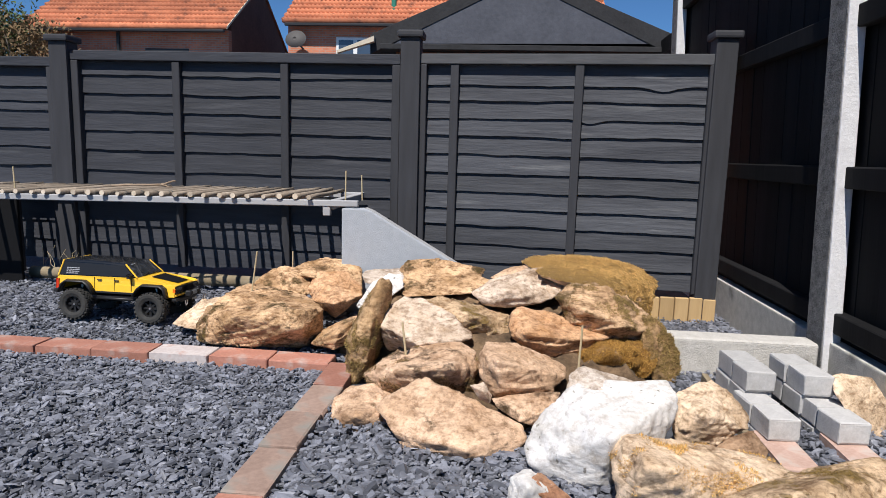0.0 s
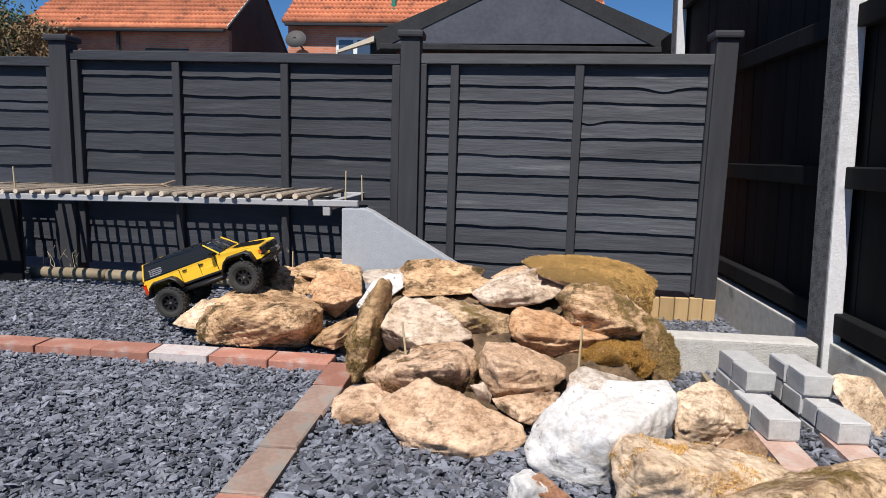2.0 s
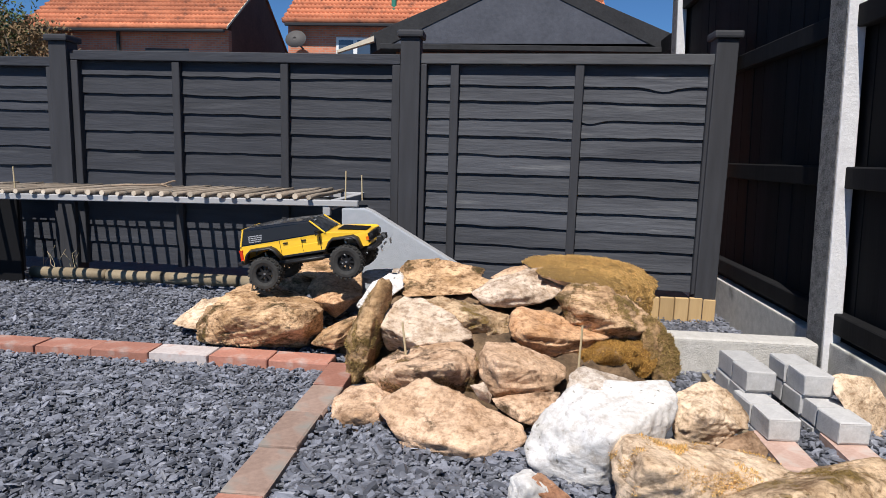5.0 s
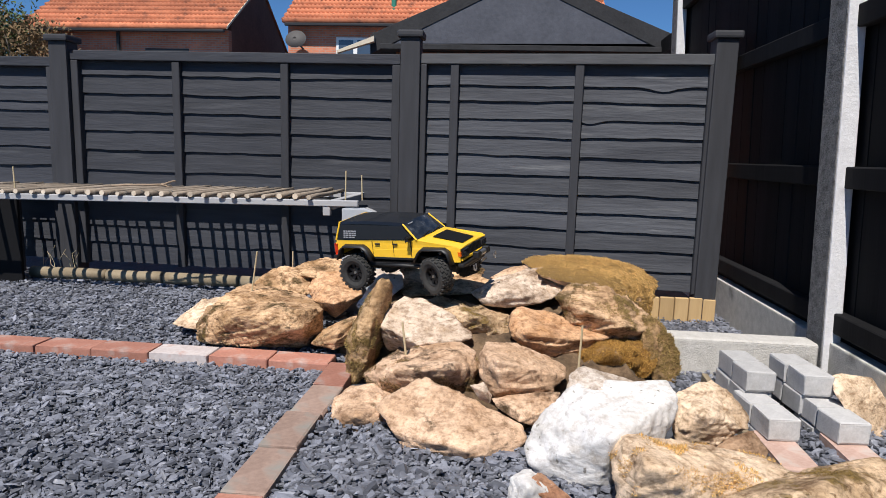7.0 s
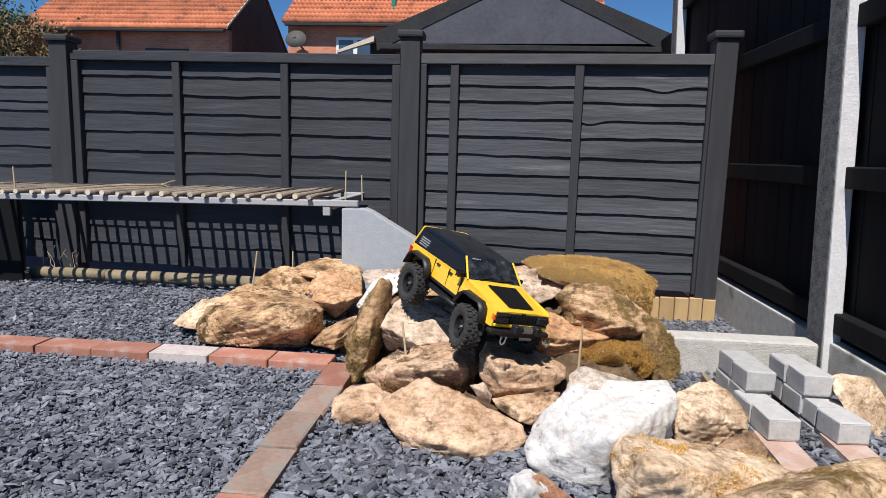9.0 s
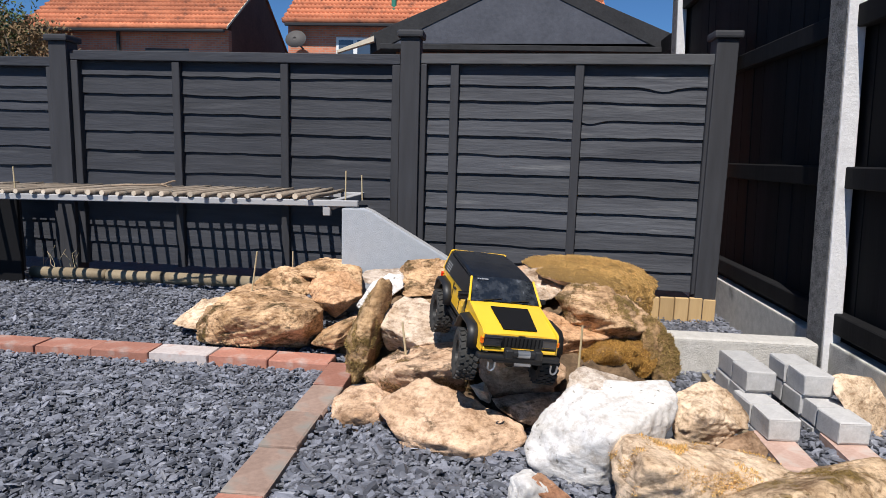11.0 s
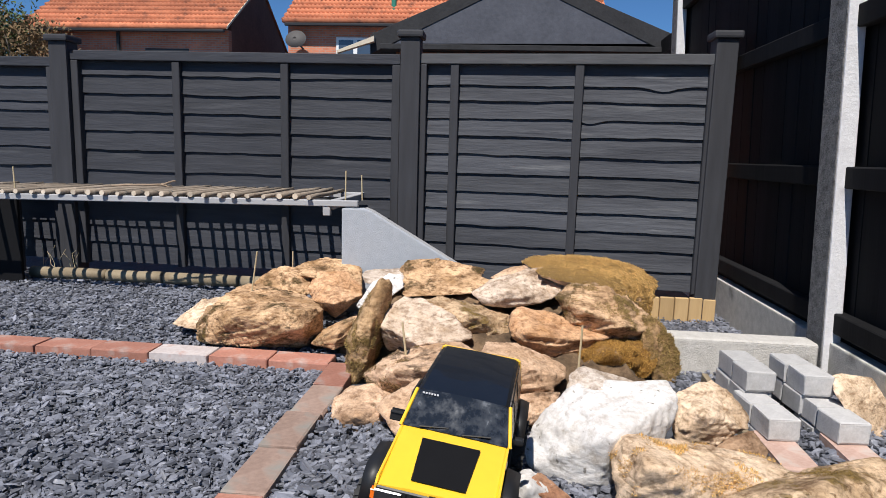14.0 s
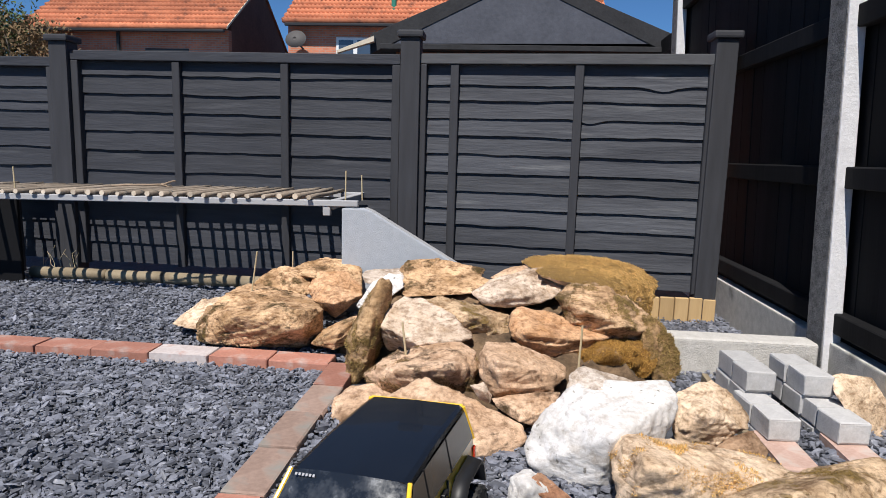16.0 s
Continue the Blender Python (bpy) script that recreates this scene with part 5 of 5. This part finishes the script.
def model_car():
    c = thing("model_car", pose(-1.5, 2.39, 0), "yellow radio-controlled off-road model car with black roof and windows", "model car")
    # side panels with cut wheel arches
    side = [(-0.236, 0.112), (-0.222, 0.112), (-0.207, 0.138), (-0.192, 0.148), (-0.122, 0.148), (-0.105, 0.138), (-0.082, 0.112), (0.082, 0.112),
            (0.103, 0.136), (0.12, 0.145), (0.192, 0.145), (0.208, 0.134), (0.219, 0.106), (0.244, 0.106), (0.2465, 0.15), (0.236, 0.156), (0.0918, 0.1755), (-0.232, 0.1705), (-0.2395, 0.162)]
    for s in (-1, 1):
        bm = prism(bmesh.new(), side, 1, 0.0, 0.004, 0.0012)
        for v in bm.verts:
            lean = (0.175 - v.co.z) / 0.07
            y = 0.0925 + 0.0035 * lean - v.co.y
            v.co.y = s * (y if v.co.x < 0.22 else y - (v.co.x - 0.22) * 0.12)
        part("side_panel", bm, CAR_YELLOW, c, "glossy yellow bodywork")
        # door seam, handles and lower cladding
        for x, w in ((-0.083, 0.0004), (0.0, 0.0004), (0.069, 0.0012)):
            part("door_seam", box((x - w, s * 0.0962, 0.119), (x + w, s * 0.0925, 0.17)), CAR_TRIM, c)
        for x in (-0.062, 0.008):
            part("door_handle", box((x - 0.009, s * 0.0982, 0.158), (x + 0.009, s * 0.092, 0.1625), 0.001), CAR_TRIM, c)
        part("side_cladding", box((-0.084, s * 0.0975, 0.108), (0.084, s * 0.09, 0.116), 0.001), CAR_TRIM, c)
        slider = rod(bmesh.new(), (-0.1, s * 0.093, 0.088), (0.1, s * 0.093, 0.088), 0.006, None, 10)
        boxed(slider, (-0.1, s * 0.06, 0.094), (0.1, s * 0.095, 0.1), 0.001)
        part("rock_slider", slider, CAR_TRIM, c, "", True)
        # flares
        for x0, z0 in ((-AXLE, 0.0), (AXLE, -0.003)):
            arc = [(-0.066, 0.105), (-0.05, 0.139), (-0.036, 0.149), (0.036, 0.149), (0.05, 0.139), (0.072 if x0 < 0 else 0.063, 0.106)]
            outer = [(-0.076, 0.105), (-0.058, 0.145), (-0.04, 0.1575), (0.04, 0.1575), (0.058, 0.145), (0.083 if x0 < 0 else 0.071, 0.106)]
            if x0 > 0:
                arc, outer = [(-q, z) for q, z in arc], [(-q, z) for q, z in outer]
                arc[0], outer[0] = (0.061, 0.105), (0.068, 0.105)
                arc[5], outer[5] = (-0.072, 0.106), (-0.083, 0.106)
            bm = bmesh.new()
            loft(bm, [[(x0 + a[0], s * 0.09, a[1] + z0), (x0 + a[0], s * 0.118, a[1] + z0), (x0 + (a[0] + o[0]) / 2, s * 0.118, (a[1] + o[1]) / 2 + z0), (x0 + o[0], s * 0.0955, o[1] + z0)]
                      for a, o in zip(arc, outer)], True, True)
            part("wheel_arch_flare", bm, CAR_TRIM, c, "", True)
        part("wing_mirror", boxed(box((0.064, s * 0.098, 0.175), (0.075, s * 0.114, 0.187), 0.003, 2), (0.067, s * 0.088, 0.177), (0.072, s * 0.1, 0.181)), CAR_TRIM, c)
        part("headlamp", box((0.242, s * 0.05, 0.124), (0.2525, s * 0.086, 0.143), 0.002), LAMP_GLASS, c, "rectangular grey headlamp")
        part("marker_lamp", box((0.239, s * 0.0895, 0.127), (0.2485, s * 0.0938, 0.139), 0.001), ORANGE_LENS, c, "orange marker lens")
        part("tail_lamp", box((-0.2418, s * 0.08, 0.12), (-0.231, s * 0.0968, 0.156), 0.002), RED_LENS, c, "red tail lamp")
        # pillars in body colour
        part("front_pillar", rod(bmesh.new(), (0.0935, s * 0.0935, 0.175), (0.0405, s * 0.0826, 0.2245), 0.0032, None, 8), CAR_YELLOW, c)
        part("rear_pillar", rod(bmesh.new(), (-0.2345, s * 0.0935, 0.17), (-0.2185, s * 0.0815, 0.2285), 0.0032, None, 8), CAR_YELLOW, c)
        pane = part("side_window", prism(bmesh.new(), [(-0.226, 0.175), (0.08, 0.178), (0.036, 0.2195), (-0.213, 0.2225)], 1, 0.0, 0.0012), CAR_SIDE if s < 0 else SIDE_GLASS, c)
        for v in pane.data.vertices:
            v.co.y = s * (0.0945 - (v.co.z - 0.172) * 0.22 + v.co.y + 0.0006)
        for x in (-0.1, 0.0) if s > 0 else ():
            part("window_pillar", rod(bmesh.new(), (x, s * 0.095, 0.174), (x - 0.004, s * 0.0842, 0.222), 0.0022, None, 6), CAR_MATT, c)
    # cabin: roof shell and dark core
    rings = [[(-0.2335, -0.0925, 0.17), (0.09, -0.0925, 0.173), (0.09, 0.0925, 0.173), (-0.2335, 0.0925, 0.17)],
             [(-0.2175, -0.0815, 0.226), (0.039, -0.0815, 0.2225), (0.039, 0.0815, 0.2225), (-0.2175, 0.0815, 0.226)]]
    part("cabin", loft(bmesh.new(), rings), CAR_BLACK, c, "black covered cabin sides")
    bm = bmesh.new()
    rows = []
    for k in range(9):
        f = k / 8
        x = -0.219 + 0.262 * f
        z = 0.2285 + 0.004 * math.sin(f * math.pi) - 0.0045 * f
        rows.append([(x, -0.0835, z - 0.006), (x, -0.081, z - 0.001), (x, -0.074, z + 0.002), (x, 0, z + 0.0035), (x, 0.074, z + 0.002), (x, 0.081, z - 0.001), (x, 0.0835, z - 0.006)])
    loft(bm, rows)
    part("roof", bm, CAR_BLACK, c, "satin black roof")
    part("rear_roof_edge", rod(bmesh.new(), (-0.221, -0.08, 0.2285), (-0.221, 0.08, 0.2285), 0.003, None, 8), CAR_YELLOW, c, "yellow edge above the tailgate")
    rows = []
    for k in range(9):
        f = k / 8
        row = []
        for s in range(17):
            g = -1 + s / 8
            wide = 0.089 + (0.0795 - 0.089) * f
            row.append((0.0945 + (0.0415 - 0.0945) * f + 0.0055 * (1 - g * g), g * wide, 0.1765 + (0.2245 - 0.1765) * f + 0.005 * (1 - g * g)))
        rows.append(row)
    screen = loft(bmesh.new(), rows, False, False)
    part("windscreen", screen, CAR_GLASS, c, "dark reflective windscreen", True)
    for y0, y1 in ((-0.06, -0.012), (0.012, 0.06)):
        part("wiper", rod(bmesh.new(), (0.1, y0, 0.1835), (0.095, y1, 0.188), 0.0014, None, 6), CAR_TRIM, c)
    letters = bmesh.new()
    for k in range(6):
        boxed(letters, (0.0, -0.07 + 0.005 * k, 0.0), (0.0004, -0.0668 + 0.005 * k, 0.0035), 0.0, 1, Matrix.Translation((0.0545, 0, 0.2225)) @ Matrix.Rotation(radians(-46), 4, "Y"))
    part("screen_sticker", letters, WHITE_INK, c, "pale sticker bars along the windscreen top")
    # bonnet, front and tail
    rows = []
    for k in range(7):
        f = k / 6
        x, z = 0.09 + 0.155 * f, 0.1765 - 0.0245 * f - 0.004 * f * f
        w = 0.0925 - 0.002 * f
        rows.append([(x, -w, z - 0.004), (x, -w + 0.006, z), (x, -0.04, z + 0.003), (x, 0.04, z + 0.003), (x, w - 0.006, z), (x, w, z - 0.004), (x, w - 0.008, z - 0.012), (x, -w + 0.008, z - 0.012)])
    part("bonnet", loft(bmesh.new(), rows), CAR_YELLOW, c, "glossy yellow bonnet")
    d = bmesh.new()
    loft(d, [[(0.127, -0.048, 0.1745), (0.127, 0.048, 0.1745), (0.127, 0.048, 0.1752), (0.127, -0.048, 0.1752)], [(0.23, -0.041, 0.1548), (0.23, 0.041, 0.1548), (0.23, 0.041, 0.1556), (0.23, -0.041, 0.1556)]])
    for v in d.verts:
        v.co.z += 0.0022
    part("bonnet_decal", d, CAR_MATT, c, "matt black bonnet panel")
    part("grille", box((0.236, -0.088, 0.118), (0.2475, 0.088, 0.1465), 0.002), CAR_TRIM, c, "black slatted grille")
    for k in range(10):
        y = -0.043 + 0.0095 * k
        part("grille_bar", box((0.2475, y, 0.1205), (0.2487, y + 0.003, 0.1435)), CAR_MATT, c)
    part("front_valance", box((0.238, -0.088, 0.108), (0.2495, 0.088, 0.1175), 0.002), CAR_YELLOW, c)
    part("badge", box((0.2465, -0.008, 0.1465), (0.248, 0.008, 0.149)), CAR_TRIM, c)
    part("tailgate", box((-0.2385, -0.0925, 0.112), (-0.23, 0.0925, 0.17), 0.002), CAR_YELLOW, c)
    part("rear_screen", prism(bmesh.new(), [(-0.2385, 0.173), (-0.2235, 0.222), (-0.22, 0.222), (-0.234, 0.173)], 1, -0.08, 0.08), CAR_GLASS, c)
    bar = box((0.257, -0.1, 0.091), (0.278, 0.1, 0.103), 0.005, 2)
    boxed(bar, (0.235, -0.06, 0.082), (0.262, 0.06, 0.1), 0.004)
    bumper = part("front_bumper", bar, CAR_TRIM, c, "black steel winch bumper")
    for v in bumper.data.vertices:
        v.co.x -= abs(v.co.y) ** 2 * 2.2
    winch = rod(bmesh.new(), (0.272, -0.03, 0.116), (0.272, 0.03, 0.116), 0.0095, None, 14)
    boxed(winch, (0.262, -0.044, 0.105), (0.284, -0.026, 0.127), 0.003)
    boxed(winch, (0.262, 0.026, 0.105), (0.284, 0.044, 0.127), 0.003)
    part("winch", winch, CAR_TRIM, c, "small black winch", False)
    part("winch_drum", rod(bmesh.new(), (0.2755, -0.014, 0.1165), (0.2755, 0.014, 0.1165), 0.0088, None, 14), STEEL, c)
    part("fairlead", box((0.2785, -0.02, 0.0885), (0.2815, 0.02, 0.0965), 0.002), STEEL, c)
    for s in (-1, 1):
        ring = bmesh.new()
        pts = [(0.284, s * 0.074 + 0.0075 * math.cos(a), 0.086 + 0.009 * math.sin(a)) for a in [math.pi * (1 + k / 8) for k in range(9)]]
        pts = [(0.284, s * 0.074 - 0.0075, 0.097)] + pts + [(0.284, s * 0.074 + 0.0075, 0.097)]
        for a, b in zip(pts, pts[1:]):
            rod(ring, a, b, 0.0022, None, 6)
        part("shackle", ring, STEEL, c, "steel recovery shackle")
    part("rear_bumper", box((-0.262, -0.09, 0.1), (-0.234, 0.09, 0.114), 0.004, 2), CAR_TRIM, c)
    # sticker lines on the rear quarter window
    for k in range(4):
        bars = bmesh.new()
        x = -0.2
        while x < -0.145 - 0.004 * k:
            w = random.uniform(0.006, 0.014)
            boxed(bars, (x, -0.0001, 0), (x + w, 0.0001, 0.0032))
            x += w + 0.002
        for v in bars.verts:
            v.co = Vector((v.co.x, -(0.0968 - (0.028 - 0.0068 * k + v.co.z) * 0.22) + v.co.y, 0.2 - 0.0068 * k + v.co.z))
        part("sticker", bars, WHITE_INK, c, "white printed sticker lines")
    # chassis
    under = box((-0.2, -0.032, 0.078), (0.22, 0.032, 0.1), 0.004)
    boxed(under, (-0.05, -0.045, 0.07), (0.05, 0.045, 0.092), 0.006)
    boxed(under, (-0.225, -0.08, 0.112), (0.235, 0.08, 0.118), 0.002)
    part("chassis", under, CAR_TRIM, c)
    for x in (-AXLE, AXLE):
        ax = rod(bmesh.new(), (x, -0.085, 0.062), (x, 0.085, 0.062), 0.009, None, 12)
        rod(ax, (x - 0.014, 0.012, 0.06), (x + 0.014, 0.012, 0.06), 0.02, None, 14)
        part("axle", ax, CAR_TRIM, c, "", True)
        for s in (-1, 1):
            shock = rod(bmesh.new(), (x + 0.012, s * 0.055, 0.066), (x - 0.01, s * 0.05, 0.13), 0.006, 0.0045, 10)
            part("shock_absorber", shock, STEEL, c)
    tyre, rim = tyre_mesh(), rim_mesh()
    hub = mesh_of("hub_nut", rod(bmesh.new(), (0, 0.004, 0), (0, 0.015, 0), 0.0045, None, 6), STEEL)
    wheels = []
    for x in (-AXLE, AXLE):
        for s in (-1, 1):
            w = new("wheel", tyre)
            w.parent = c
            tagged(w, "knobbly black rubber tyre on a black rim")
            w.location = (x, s * TRACK, WHEEL_R)
            r = new("rim", rim)
            r.parent = w
            h = new("hub_nut", hub)
            h.parent = w
            if s < 0:
                h.rotation_euler = (0, 0, math.pi)
            wheels.append((w, x, s))
    return c, wheels


CAR, WHEELS = model_car()

# seconds and degrees by which the front wheels are steered
STEER = [(0.0, 0), (6.3, -3), (7.0, -22), (7.5, -14), (8.0, -6), (8.5, -6), (9.2, -14), (11.3, -4), (12.0, 0), (13.0, -8), (14.0, -10), (15.0, -8), (16.0, 0)]


def steered(t):
    for (a, p), (b, q) in zip(STEER, STEER[1:]):
        if t <= b:
            return p + (q - p) * (t - a) / (b - a)
    return 0.0


# seconds and metres by which the right and left front wheels and the right and left rear wheels sink on their springs
SPRINGS = [(0.0, 0, 0, 0, 0), (11.3, 0, 0, 0, 0), (12.0, -0.014, 0, 0, 0), (12.5, -0.02, -0.006, 0, 0), (13.0, -0.01, 0, 0, 0), (13.6, 0, 0, 0, 0), (16.0, 0, 0, 0, 0)]


def sunk(t, which):
    for a, b in zip(SPRINGS, SPRINGS[1:]):
        if t <= b[0]:
            f = (t - a[0]) / (b[0] - a[0])
            return a[which] + (b[which] - a[which]) * f
    return 0.0


def place_at(rows, t):
    """Where the car is between two of its rows, and which way it heads."""
    for (a, m), (b, n) in zip(rows, rows[1:]):
        if t <= b + 1e-6:
            f = (t - a) / (b - a)
            return m.translation.lerp(n.translation, f), m.to_quaternion().slerp(n.to_quaternion(), f) @ Vector((1, 0, 0))


def motions():
    rows = [
        (0.0, pose(-1.504, 2.388, -0.012, -2.4, 0.5, -0.3)),
        (0.3, pose(-1.427, 2.367, -0.000, 7.0, -4.0, -1.3)),
        (0.6, pose(-1.321, 2.415, 0.022, 4.3, -15.1, 0.2)),
        (0.9, pose(-1.194, 2.371, 0.045, -1.5, -17.6, 0.8)),
        (1.2, pose(-1.142, 2.380, 0.057, 2.8, -19.8, 0.4)),
        (2.0, pose(-1.087, 2.376, 0.092, 4.1, -21.3, 0.4)),
        (3.0, pose(-0.962, 2.357, 0.138, 5.5, -20.9, -3.4)),
        (4.2, pose(-0.814, 2.335, 0.176, 5.4, -15.2, -2.0)),
        (6.3, pose(-0.430, 2.230, 0.233, -0.9, -7.0, -12.1)),
        (7.0, pose(-0.299, 2.137, 0.237, 8.9, -4.1, -23.9)),
        (7.5, pose(-0.256, 2.033, 0.241, 10.2, 1.8, -30.1)),
        (8.0, pose(-0.203, 1.955, 0.228, -3.5, 16.5, -37.0)),
        (8.5, pose(-0.153, 1.921, 0.213, 9.7, 13.4, -40.8)),
        (9.0, pose(-0.114, 1.820, 0.176, -11.1, 11.1, -54.9)),
        (9.2, pose(-0.102, 1.855, 0.174, -12.2, 13.7, -55.9)),
        (11.3, pose(-0.032, 1.620, 0.136, -5.0, 5.0, -74.6)),
        (11.9, pose(-0.044, 1.563, 0.120, -3.7, 11.1, -73.4)),
        (12.3, pose(-0.049, 1.492, 0.116, -1.6, 17.7, -74.4)),
        (12.5, pose(-0.044, 1.448, 0.105, 0.2, 16.3, -75.3)),
        (13.0, pose(-0.042, 1.288, 0.073, -2.9, 15.5, -85.8)),
        (13.5, pose(-0.051, 1.205, 0.051, -6.6, 8.1, -91.5)),
        (14.0, pose(-0.080, 1.089, 0.035, -7.1, -1.1, -94.5)),
        (14.5, pose(-0.103, 0.998, 0.037, -1.2, -3.9, -98.7)),
        (15.0, pose(-0.144, 0.855, 0.045, 0.8, -2.0, -104.9)),
        (15.2, pose(-0.164, 0.814, 0.040, -1.9, -1.0, -103.7)),
        (15.7, pose(-0.162, 0.808, 0.039, -0.3, -0.8, -103.1)),
        (16.0, pose(-0.165, 0.778, 0.042, 2.5, -0.9, -101.2)),
    ]
    walk(CAR, rows)
    rolled, spin, last = 0.0, [], None
    for k in range(81):
        t = k / 5
        at, ahead = place_at(rows, t)
        if last:
            go = at - last
            rolled += math.copysign(min(go.length / WHEEL_R, 1.4), go.dot(ahead))
        spin.append((t, rolled))
        last = at
    for w, x, s in WHEELS:
        which = 1 + (x < 0) * 2 + (s > 0)
        walk(w, [(t, Matrix.Translation((x, s * TRACK, WHEEL_R + sunk(t, which))) @ Matrix.Rotation(radians(steered(t) if x > 0 else 0.0), 4, "Z") @ Matrix.Rotation(a, 4, "Y")) for t, a in spin])


motions()
